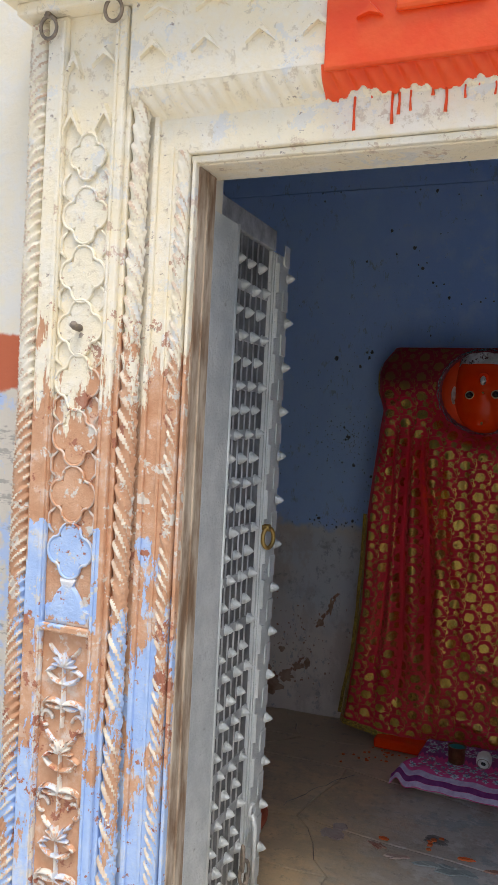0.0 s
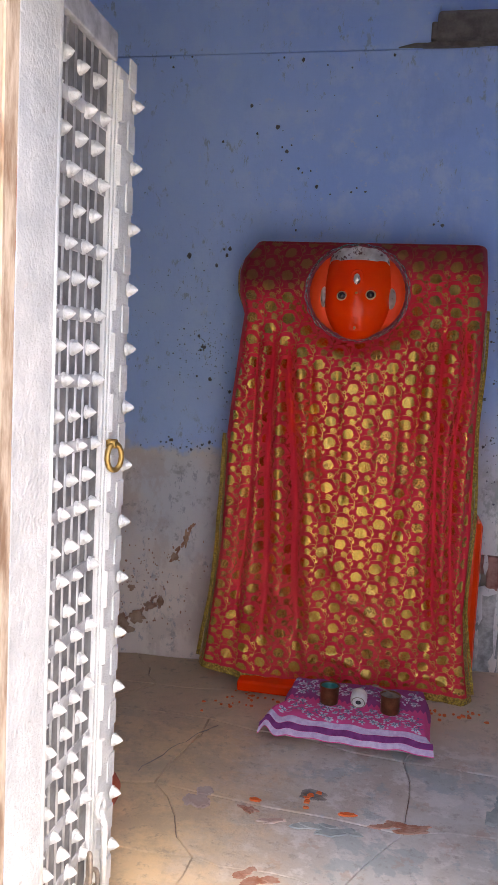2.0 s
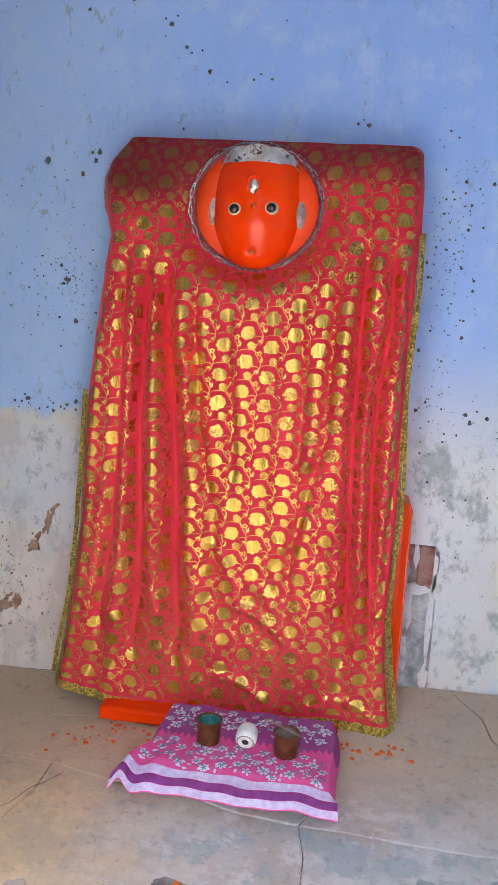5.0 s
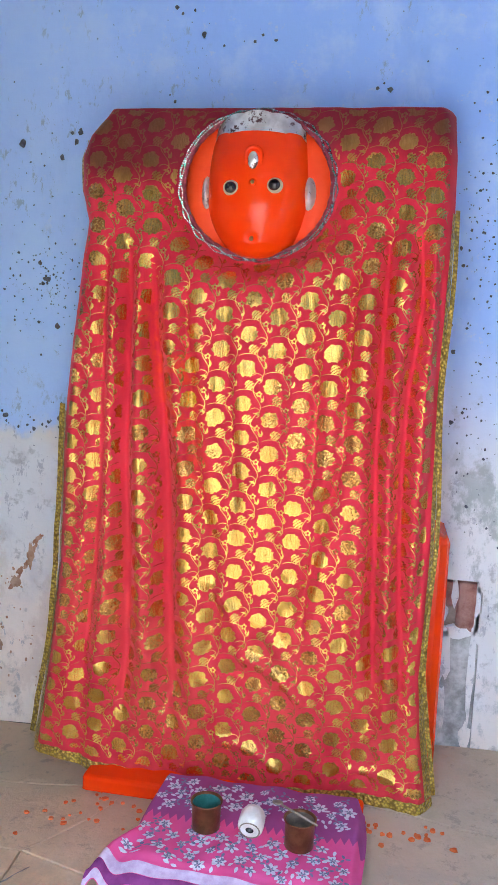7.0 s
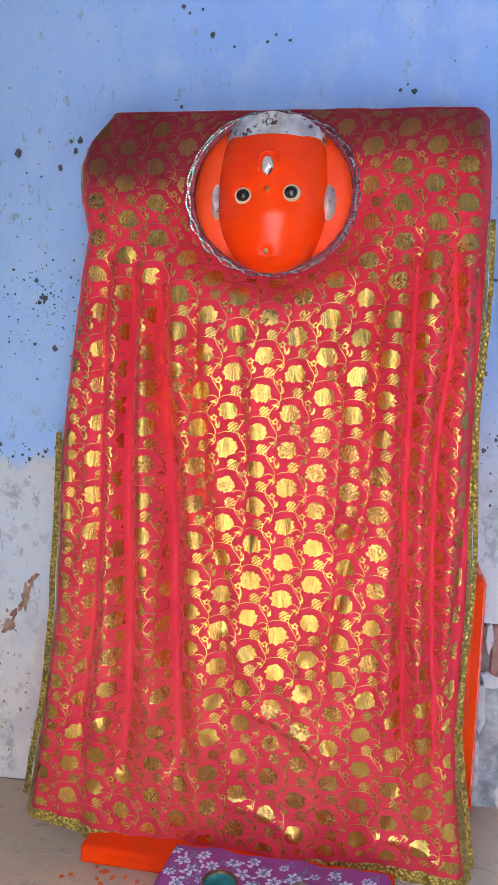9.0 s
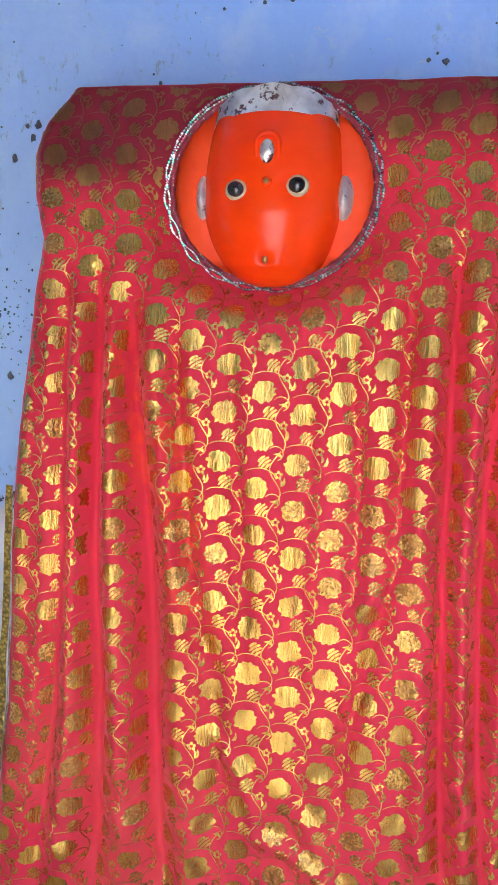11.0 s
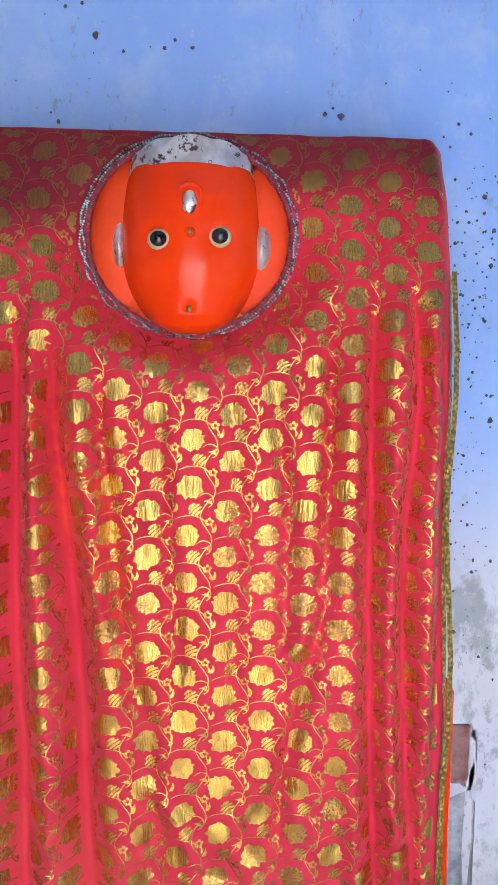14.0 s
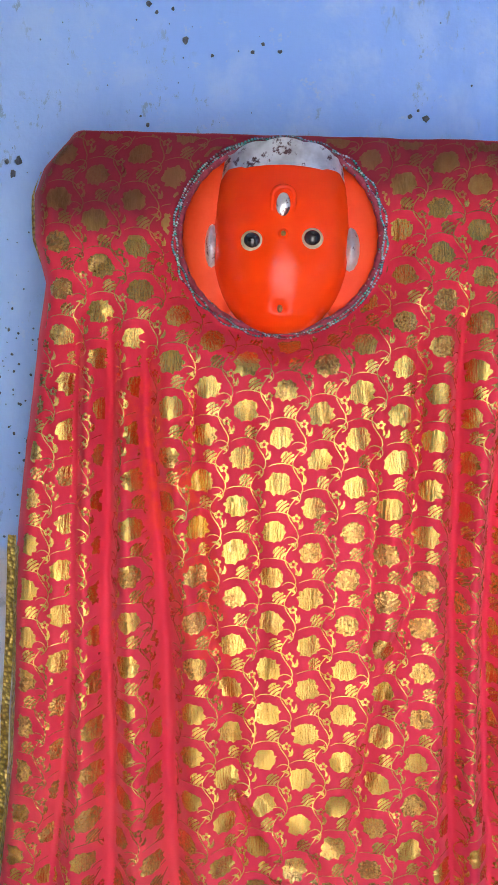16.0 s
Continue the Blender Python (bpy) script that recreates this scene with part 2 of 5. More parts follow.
def make_red_cloth():
    m = Mat("sheer_red_cloth", 0.72, 0, 0.15)
    f = m.noise(5, 4, 0.6, (1.0, 1.0, 0.35))
    c = m.mix(m.step(f, 0.3, 0.7), (0.60, 0.022, 0.046), (0.72, 0.034, 0.068))
    # orange oil paint has soaked through the thin cloth in patches
    x, z = m.axis(0), m.axis(2)
    dx = m.calc("DIVIDE", m.calc("SUBTRACT", m.calc("ADD", x, m.calc("MULTIPLY", z, 0.28)), -0.385), 0.10)
    dz = m.calc("DIVIDE", m.calc("SUBTRACT", z, 1.2), 0.42)
    far = m.calc("ADD", m.calc("MULTIPLY", dx, dx), m.calc("MULTIPLY", dz, dz))
    soak = m.calc("MULTIPLY", m.step(m.calc("ADD", far, m.noise(9, 5, 0.7)), 1.5, 0.5), m.step(m.noise(16, 5, 0.7), 0.40, 0.60))
    c = m.mix(m.calc("MULTIPLY", soak, 0.75), c, (0.80, 0.06, 0.012))
    # salmon lower left, lightened to stand in for light missing there
    low = m.calc("MULTIPLY", m.step(m.noise(3.5, 4, 0.6), 0.34, 0.62), m.step(m.calc("ADD", z, m.calc("MULTIPLY", x, 0.5)), 0.85, 0.0))
    c = m.mix(m.calc("MULTIPLY", low, 0.5), c, (0.76, 0.080, 0.070))
    # shade of the back-leaning shoulders painted into the red; old is its ragged-edged mask
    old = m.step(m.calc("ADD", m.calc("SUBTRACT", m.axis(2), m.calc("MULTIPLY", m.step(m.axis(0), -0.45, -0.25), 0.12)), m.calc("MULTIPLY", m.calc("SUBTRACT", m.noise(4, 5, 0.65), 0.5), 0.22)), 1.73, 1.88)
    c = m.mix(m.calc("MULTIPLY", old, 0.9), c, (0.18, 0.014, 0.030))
    m.color(c).set(Sheen_Weight=0.4, Sheen_Roughness=0.45, Sheen_Tint=(1.0, 0.3, 0.3))
    m.bump(m.noise(26, 4, 0.6, (1.0, 1.0, 0.4)), 0.004, 0.5).bump(m.noise(420, 2, 0.5), 0.0004, 0.5)
    return m.m


def make_gold_foil():
    m = Mat("printed_gold_foil", 0.34, 1.0, 0.5)
    f = m.noise(55, 4, 0.65, (1.0, 1.0, 0.35))
    c = m.mix(f, (0.60, 0.33, 0.05), (0.86, 0.58, 0.16))
    # foil rubbed thin, the red weave showing through
    rub = m.calc("MULTIPLY", m.step(m.noise(3.2, 4, 0.6), 0.42, 0.62), m.step(m.noise(160, 3, 0.6), 0.30, 0.62))
    # old: the same painted shoulder shade, which darkens and dulls the foil
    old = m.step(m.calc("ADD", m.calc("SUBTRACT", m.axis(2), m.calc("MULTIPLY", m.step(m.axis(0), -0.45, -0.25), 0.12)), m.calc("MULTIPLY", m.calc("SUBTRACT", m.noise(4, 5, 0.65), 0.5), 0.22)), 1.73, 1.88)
    rub = m.calc("MULTIPLY", rub, 0.6)
    c = m.mix(rub, c, (0.46, 0.10, 0.04))
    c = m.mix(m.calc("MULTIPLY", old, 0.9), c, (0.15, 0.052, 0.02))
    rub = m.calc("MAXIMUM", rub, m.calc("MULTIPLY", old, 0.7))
    m.put(m.b.inputs["Metallic"], m.calc("SUBTRACT", 0.95, m.calc("MULTIPLY", rub, 0.6)))
    m.color(c).rough(m.calc("ADD", 0.14, m.calc("ADD", m.calc("MULTIPLY", m.noise(130, 3), 0.16), m.calc("MULTIPLY", old, 0.2))))
    w = m.noise(85, 3, 0.6, (2.2, 1.0, 0.30), 1.2)
    m.bump(w, 0.0034, 0.85)
    return m.m


def make_sequin_ribbon():
    m = Mat("gold_sequin_ribbon", 0.28, 0.35, 0.6)
    v = m.voronoi(110)
    m.color(m.mix(m.step(v, 0.2, 0.7), (0.66, 0.46, 0.075), (0.26, 0.16, 0.022)))
    m.put(m.b.inputs["Metallic"], 0.5)
    m.bump(v, 0.006, 1.0).bump(m.noise(30, 3), 0.006, 0.6)
    return m.m


def make_pink_print():
    """Pink cotton, purple towards the back, with a saw-tooth change of colour."""
    m = Mat("pink_and_purple_cotton", 0.85, 0, 0.15)
    y, x = m.axis(1), m.axis(0)
    tooth = m.calc("PINGPONG", m.calc("MULTIPLY", x, 1.0), 0.011)
    line = m.calc("ADD", y, m.calc("MULTIPLY", tooth, 2.6))
    f = m.noise(14, 4)
    pink = m.mix(f, (0.78, 0.075, 0.26), (0.86, 0.14, 0.38))
    purple = m.mix(f, (0.32, 0.06, 0.22), (0.42, 0.10, 0.30))
    m.color(m.mix(m.step(line, 4.008, 4.012), pink, purple))
    m.bump(m.noise(330, 2), 0.0005, 0.6)
    return m.m


def make_silver_door():
    m = Mat("hammered_silver_painted_metal", 0.42, 0.18, 0.5)
    f, g = m.noise(9, 5, 0.65), m.noise(120, 3, 0.6)
    c = m.mix(m.step(f, 0.3, 0.72), (0.60, 0.63, 0.62), (0.80, 0.82, 0.80))
    c = m.mix(m.calc("MULTIPLY", m.step(m.noise(24, 6, 0.7), 0.62, 0.72), 0.5), c, (0.22, 0.21, 0.19))
    m.color(c).rough(m.calc("ADD", 0.30, m.calc("MULTIPLY", f, 0.28)))
    m.bump(g, 0.004, 0.9).bump(m.noise(38, 3), 0.006, 0.6)
    return m.m


def make_crown():
    m = Mat("tarnished_silver_foil", 0.28, 0.5, 0.5)
    f = m.noise(24, 6, 0.75)
    c = m.mix(m.step(m.noise(11, 4, 0.6), 0.40, 0.62), (0.86, 0.85, 0.83), (0.52, 0.49, 0.47))
    m.color(m.mix(m.step(f, 0.55, 0.61), c, (0.10, 0.035, 0.035)))
    m.bump(m.noise(20, 3, 0.5), 0.012, 0.8)
    return m.m


PAINT = make_room_paint()
FACADE = make_facade_paint()
OUTER = make_outer_wall()
STONE = make_stone()
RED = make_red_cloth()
GOLD = make_gold_foil()
RIBBON = make_sequin_ribbon()
PINK = make_pink_print()
SILVER = make_silver_door()
CROWN = make_crown()
JOINT = make_simple("dusty_mortar", (0.17, 0.13, 0.10), (0.34, 0.29, 0.24), 12, 0.9)
BRICK = make_simple("old_red_brick", (0.22, 0.085, 0.07), (0.42, 0.24, 0.20), 18, 0.9, bump=0.002)
CLAY = make_simple("red_clay", (0.34, 0.07, 0.035), (0.46, 0.12, 0.06), 14, 0.75, bump=0.001)
CEIL = make_simple("pale_limewash_ceiling", (0.62, 0.68, 0.80), (0.72, 0.76, 0.84), 2.5, 0.9, bump=0.0015)
WOOD = make_simple("weathered_brown_wood", (0.24, 0.145, 0.085), (0.62, 0.52, 0.40), 6, 0.8, bump=0.0015, fine=60, stretch=(4, 4, 0.9))
# door backing is light grey metal; shade between the studs is in this colour
BOARD = make_simple("shade_darkened_metal_sheet", (0.13, 0.13, 0.13), (0.28, 0.28, 0.275), 10, 0.5, 0.4, bump=0.0012)
ORANGE = make_simple("glossy_orange_sindoor_paint", (0.94, 0.042, 0.001), (0.96, 0.060, 0.001), 6, 0.20, 0, 0.26, bump=0.0004, fine=30)
ORANGE_DULL = make_simple("matt_orange_paint", (0.86, 0.058, 0.007), (0.91, 0.085, 0.016), 8, 0.6, 0, 0.35, bump=0.0006)
ORANGE_WALL = make_simple("thick_orange_wall_paint", (0.86, 0.075, 0.012), (0.90, 0.12, 0.025), 9, 0.36, 0, 0.4, bump=0.002, fine=45)
PIGMENT = make_simple("loose_orange_powder", (0.75, 0.12, 0.02), (0.70, 0.20, 0.06), 40, 0.95, bump=0.001)
SALMON_LINE = make_simple("pale_print", (0.62, 0.60, 0.72), (0.80, 0.78, 0.86), 60, 0.85, bump=0.0003)
PRINT_DARK = make_simple("slate_print", (0.16, 0.17, 0.28), (0.26, 0.27, 0.40), 60, 0.85, bump=0.0003)
STRIPE = make_simple("pale_cotton_stripe", (0.50, 0.36, 0.55), (0.66, 0.55, 0.70), 40, 0.85, bump=0.0004)
PURPLE = make_simple("purple_cotton_stripe", (0.16, 0.02, 0.13), (0.23, 0.04, 0.19), 30, 0.85, bump=0.0004)
COPPER = make_simple("tarnished_copper", (0.17, 0.075, 0.035), (0.27, 0.13, 0.06), 30, 0.42, 0.85, bump=0.0008)
PATINA = make_simple("green_patina", (0.03, 0.20, 0.17), (0.07, 0.30, 0.26), 40, 0.5, 0.2, bump=0.0008)
ENAMEL = make_simple("chipped_white_enamel", (0.70, 0.68, 0.62), (0.80, 0.79, 0.75), 45, 0.35, bump=0.0008)
BLACK = make_simple("dark_hollow", (0.012, 0.012, 0.013), (0.025, 0.024, 0.024), 30, 0.12, 0, 0.6, bump=0.0001)
EYE = make_simple("yellowed_eye_enamel", (0.52, 0.47, 0.26), (0.62, 0.58, 0.38), 80, 0.3, bump=0.0002)


def make_bead():
    m = Mat("iridescent_sequin_bead", 0.18, 0.75, 0.6)
    r = m.n("ShaderNodeNewGeometry").outputs["Random Per Island"]
    c = m.mix(m.step(r, 0.45, 0.50), (0.62, 0.62, 0.60), (0.16, 0.50, 0.40))
    c = m.mix(m.step(r, 0.70, 0.74), c, (0.45, 0.10, 0.16))
    m.color(m.mix(m.step(r, 0.86, 0.88), c, (0.30, 0.28, 0.26)))
    return m.m


BEAD = make_bead()
SEAM = make_simple("dark_maroon_seam", (0.16, 0.012, 0.030), (0.30, 0.03, 0.06), 60, 0.6, bump=0.001)
FILL = make_simple("stained_grey_cement", (0.24, 0.25, 0.24), (0.62, 0.64, 0.63), 11, 0.9, bump=0.003, fine=55)
BARS = make_simple("dull_grey_metal", (0.30, 0.31, 0.315), (0.60, 0.61, 0.615), 14, 0.4, 0.3, bump=0.0012)
IRON_DARK = make_simple("blackened_iron", (0.03, 0.03, 0.033), (0.08, 0.075, 0.07), 30, 0.6, 0.4, bump=0.001)
IRON = make_simple("rusty_iron", (0.20, 0.17, 0.14), (0.36, 0.29, 0.22), 40, 0.65, 0.3, bump=0.001)
BRASS = make_simple("worn_brass", (0.40, 0.25, 0.07), (0.55, 0.37, 0.13), 30, 0.35, 0.9, bump=0.0006)
SPECK = make_simple("dark_soot_speck", (0.05, 0.055, 0.08), (0.13, 0.14, 0.18), 60, 0.9, bump=0.0004)
RUBBLE = make_simple("rough_grey_stone", (0.10, 0.095, 0.09), (0.20, 0.19, 0.175), 14, 0.9, bump=0.003)
REMNANT = make_simple("pale_paint_remnant", (0.66, 0.48, 0.34), (0.84, 0.78, 0.64), 28, 0.85, bump=0.0012)
GROUND = make_simple("pale_courtyard_paving", (0.44, 0.41, 0.36), (0.54, 0.51, 0.46), 1.3, 0.9, bump=0.003)
EARTH = make_simple("brown_earth_plaster", (0.34, 0.19, 0.11), (0.56, 0.38, 0.26), 16, 0.95, bump=0.004, fine=45)
STAIN_RED = make_simple("bare_red_earth", (0.34, 0.13, 0.07), (0.48, 0.30, 0.22), 13, 0.8, bump=0.002)
STAIN_DARK = make_simple("oily_dark_stone", (0.10, 0.095, 0.09), (0.30, 0.28, 0.25), 15, 0.55, bump=0.002)
STAIN_PINK = make_simple("pale_pink_stone", (0.46, 0.33, 0.27), (0.56, 0.46, 0.39), 9, 0.7, bump=0.002)
SLATE = make_simple("blue_grey_stone", (0.25, 0.31, 0.31), (0.42, 0.47, 0.45), 11, 0.6, bump=0.002)
PEEL = make_simple("bare_mud_plaster", (0.36, 0.17, 0.10), (0.56, 0.36, 0.25), 30, 0.95, bump=0.003)


# ---- mesh helpers ----
def finish(name, bm, material, smooth=False):
    me = bpy.data.meshes.new(name)
    bm.to_mesh(me)
    bm.free()
    for one in material if isinstance(material, (list, tuple)) else [material]:
        me.materials.append(one)
    if smooth:
        me.polygons.foreach_set("use_smooth", [True] * len(me.polygons))
    return me


def part(name, bm, material, parent=None, label="", smooth=False):
    ob = new(name, finish(name, bm, material, smooth))
    ob.parent = parent
    return tagged(ob, label)


def thing(name, label, category, group="", kind="", at=(0, 0, 0)):
    ob = new(name)
    ob.location = at
    ob.empty_display_size = 0.05
    return tagged(ob, label, category, group, kind)


def box(bm, x0, x1, y0, y1, z0, z1, bevel=0.0, mi=0):
    r = bmesh.ops.create_cube(bm, size=1, matrix=Matrix.Translation(((x0 + x1) / 2, (y0 + y1) / 2, (z0 + z1) / 2)) @ Matrix.Diagonal((x1 - x0, y1 - y0, z1 - z0, 1)))
    faces = {f for v in r["verts"] for f in v.link_faces}
    for f in faces:
        f.material_index = mi
    if bevel:
        edges = list({e for v in r["verts"] for e in v.link_edges})
        bmesh.ops.bevel(bm, geom=edges, offset=bevel, segments=2, affect="EDGES", profile=0.5)
    return bm


def boxed(*a, **k):
    return box(bmesh.new(), *a, **k)


def grid_object(name, pts, material, parent=None, label="", keep=None, smooth=True):
    """A sheet from an array of points [rows, columns, 3]."""
    n, m = pts.shape[:2]
    idx = np.arange(n * m).reshape(n, m)
    quads = np.stack([idx[:-1, :-1], idx[:-1, 1:], idx[1:, 1:], idx[1:, :-1]], -1).reshape(-1, 4)
    if keep is not None:
        quads = quads[keep.reshape(-1)]
    me = bpy.data.meshes.new(name)
    me.from_pydata(pts.reshape(-1, 3).tolist(), [], quads.tolist())
    me.materials.append(material)
    if smooth:
        me.polygons.foreach_set("use_smooth", [True] * len(me.polygons))
    ob = new(name, me)
    ob.parent = parent
    return tagged(ob, label)


def raw_object(name, verts, faces, material, parent=None, label="", smooth=False):
    me = bpy.data.meshes.new(name)
    me.from_pydata(verts, [], faces)
    me.materials.append(material)
    if smooth:
        me.polygons.foreach_set("use_smooth", [True] * len(me.polygons))
    ob = new(name, me)
    ob.parent = parent
    return tagged(ob, label)


def extrude_xz(bm, outline, y0, y1, dome=0.0):
    """A plate in the x-z plane from y1 (back) to y0 (front), its front slightly domed."""
    n = len(outline)
    cx, cz = sum(p[0] for p in outline) / n, sum(p[1] for p in outline) / n
    back = [bm.verts.new((x, y1, z)) for x, z in outline]
    rim = [bm.verts.new((x, y0 + (y1 - y0) * 0.35, z)) for x, z in outline]
    top = [bm.verts.new((cx + (x - cx) * 0.86, y0, cz + (z - cz) * 0.86)) for x, z in outline]
    mid = bm.verts.new((cx, y0 - dome, cz))
    for i in range(n):
        j = (i + 1) % n
        bm.faces.new((back[i], back[j], rim[j], rim[i]))
        bm.faces.new((rim[i], rim[j], top[j], top[i]))
        bm.faces.new((top[i], top[j], mid))
    return bm


def lathe(bm, profile, n=24, mi=0):
    """A turned shape round z from (radius, z) pairs."""
    rings = [[bm.verts.new((r * math.cos(2 * math.pi * i / n), r * math.sin(2 * math.pi * i / n), z)) for i in range(n)] for r, z in profile]
    for a, b in zip(rings, rings[1:]):
        for i in range(n):
            f = bm.faces.new((a[i], a[(i + 1) % n], b[(i + 1) % n], b[i]))
            f.material_index, f.smooth = mi, True
    return bm


def tube(bm, path, radius, n=8, close=False):
    """A round bar along a list of points."""
    path = [Vector(p) for p in path]
    rings = []
    for i, p in enumerate(path):
        a = path[i - 1] if (i or close) else path[0]
        b = path[(i + 1) % len(path)] if (i < len(path) - 1 or close) else path[-1]
        d = (b - a).normalized()
        u = d.orthogonal().normalized() if not rings else (side - d * side.dot(d)).normalized()
        side = u
        w = d.cross(u)
        r = radius[i] if isinstance(radius, (list, tuple)) else radius
        rings.append([bm.verts.new(p + (u * math.cos(2 * math.pi * k / n) + w * math.sin(2 * math.pi * k / n)) * r) for k in range(n)])
    pairs = list(zip(rings, rings[1:])) + ([(rings[-1], rings[0])] if close else [])
    for a, b in pairs:
        for k in range(n):
            bm.faces.new((a[k], a[(k + 1) % n], b[(k + 1) % n], b[k])).smooth = True
    if not close:
        bm.faces.new(rings[0][::-1])
        bm.faces.new(rings[-1])
    return bm


def blob_outline(rng, r, n=9, wild=0.35):
    return [(r * (1 + rng.uniform(-wild, wild)) * math.cos(2 * math.pi * i / n), r * (1 + rng.uniform(-wild, wild)) * math.sin(2 * math.pi * i / n)) for i in range(n)]


def interp(v, table):
    xs, ys = zip(*sorted(table))
    return np.interp(v, xs, ys)


def smooth01(v, a, b):
    t = np.clip((v - a) / (b - a), 0, 1)
    return t * t * (3 - 2 * t)


# ---- the room ----
X0, X1, YB, YF, HC = -2.4, 1.1, 4.70, 2.03, 3.6


def ground_height(x, y):
    """The uneven floor: it falls towards the back corner on the hinge side."""
    return 0.055 * (np.clip(x, -2.4, 0.6) + 0.45) * smooth01(y, 3.5, 4.6) + 0.004 * np.sin(3.1 * x + 1.7 * y) - 0.02 * smooth01(-np.asarray(x), 0.7, 1.3) * smooth01(y, 3.6, 4.5)


xs, ys = np.linspace(X0, X1, 60), np.linspace(1.86, YB + 0.01, 50)
gx, gy = np.meshgrid(xs, ys)
floor = grid_object("floor", np.stack([gx, gy, ground_height(gx, gy) - 0.009], -1), JOINT)
tagged(floor, "grey and brown worn flagstone floor with earthy joints", "floor", kind="structure")

wall_back = part("wall_back", box(boxed(X0 - 0.3, X1 + 0.3, YB + 0.02, YB + 0.35, -0.3, HC + 0.2), X0 - 0.3, X1 + 0.3, YB + 0.35, YB + 0.40, -0.3, HC), JOINT)
tagged(wall_back, "back wall, blue limewash over flaking white lower plaster", "wall", kind="structure")
# the plaster coat, left away where the brick strip is bare
RECESS = (0.098, 0.24, -0.1, 0.615)
coat = bmesh.new()
box(coat, X0, RECESS[0], YB, YB + 0.022, -0.25, 2.956)
box(coat, RECESS[1], X1, YB, YB + 0.022, -0.25, 2.956)
box(coat, RECESS[0], RECESS[1], YB, YB + 0.022, RECESS[3], 2.956)
part("plaster_coat", coat, PAINT, wall_back, "blue above, white and pinkish below, flaking")
part("upper_plaster", boxed(X0, X1, YB - 0.006, YB + 0.022, 2.960, HC, 0.003), PAINT, wall_back)
part("wall_left", boxed(X0 - 0.3, X0, YF - 0.1, YB + 0.02, -0.3, HC + 0.2), PAINT)
tagged(bpy.data.objects["wall_left"], "side wall in blue limewash", "wall", kind="structure")
part("wall_right", boxed(X1, X1 + 0.3, YF - 0.1, YB + 0.02, -0.3, HC + 0.2), PAINT)
tagged(bpy.data.objects["wall_right"], "side wall in blue limewash", "wall", kind="structure")
part("ceiling", boxed(X0, X1, YF, YB, HC, HC + 0.2), CEIL)
tagged(bpy.data.objects["ceiling"], "flat pale limewashed ceiling", "ceiling", kind="structure")

OX0, OX1, OZ = -0.881, 0.36, 2.162
front = bmesh.new()
box(front, -5.0, OX0 - 0.018, 1.885, YF, -0.3, 3.8)
box(front, OX1, 3.5, 1.885, YF, -0.3, 3.8)
box(front, OX0 - 0.018, OX1, 1.885, YF, OZ + 0.02, 3.8)
wall_front = part("wall_front", front, OUTER)
tagged(wall_front, "thick outer wall, cream above a red band and worn blue paint", "wall", kind="structure")
ground = part("ground", boxed(-60, 60, -60, 1.87, -0.5, -0.16), GROUND)
tagged(ground, "pale dusty courtyard paving outside the doorway", "ground", kind="structure")
sill = part("door_sill", boxed(OX0 - 0.3, OX1 + 0.3, 1.80, YF, -0.3, -0.004, 0.008), STONE)
tagged(sill, "worn stone sill under the doorway", "sill", kind="structure")

# ---- carved door surround ----
surround = thing("door_surround", "carved stone door surround with layered worn cream, terracotta and blue paint", "door frame", kind="structure")


def rope(name, x, y, z0, z1, radius, pitch, twist, label=""):
    """A cable moulding of overlapping slanting lobes, each with a raised lip where old pale paint holds on."""
    rows, cols = int((z1 - z0) / 0.0035), 16
    z = np.linspace(z0, z1, rows)[:, None]
    a = np.linspace(-1.75, 1.75, cols)[None, :]
    ph = (z + twist * a * radius * 1.3 + 0.25 * pitch * a * a) / pitch
    f = ph - np.floor(ph)
    w = np.where(f < 0.8, 0.25 + 0.75 * (f / 0.8) ** 1.6, (1 - f) / 0.2)
    wear = 0.93 + 0.07 * np.sin(z * 9.1 + x * 40) * np.sin(z * 3.3)
    r = radius * (0.64 + 0.36 * w) * wear
    pts = np.stack([x + r * np.sin(a), y - r * np.cos(a), z + 0 * a], -1)
    ob = grid_object(name, pts, FACADE, surround, label)
    lip = (f[:-1, :-1] > 0.56) & (f[:-1, :-1] < 0.88) & (np.sin(z[:-1] * 61 + a[:, :-1] * 2.1) + np.sin(z[:-1] * 23 + x * 90) > -0.7)
    r2 = r + 0.0007
    over = np.stack([x + r2 * np.sin(a), y - r2 * np.cos(a), z + 0 * a], -1)
    grid_object("paint_remnant", over, REMNANT, ob, "pale paint left on the raised lips", keep=lip)
    return ob


ZB = -0.16
part("pilaster", boxed(-1.318, -1.036, 1.814, 1.884, ZB, 2.54, 0.004), FACADE, surround)
part("margin", boxed(-1.260, -1.208, 1.798, 1.815, ZB, 2.511, 0.005), FACADE, surround)
part("margin", boxed(-1.076, -1.046, 1.798, 1.815, ZB, 2.511, 0.005), FACADE, surround)
part("fillet", boxed(-1.222, -1.210, 1.792, 1.799, ZB, 2.50, 0.003), FACADE, surround)
part("fillet", boxed(-1.072, -1.064, 1.792, 1.799, ZB, 2.50, 0.003), FACADE, surround)
rope("rope_moulding", -1.289, 1.816, ZB, 2.50, 0.029, 0.025, -0.7)
rope("rope_moulding", -1.014, 1.828, ZB, 2.300, 0.026, 0.043, 0.9)
rope("rope_moulding", -0.913, 1.850, ZB, 2.19, 0.018, 0.030, 0.9)
part("inner_band", boxed(-1.036, -0.898, 1.843, 1.884, ZB, 2.30, 0.003), FACADE, surround)
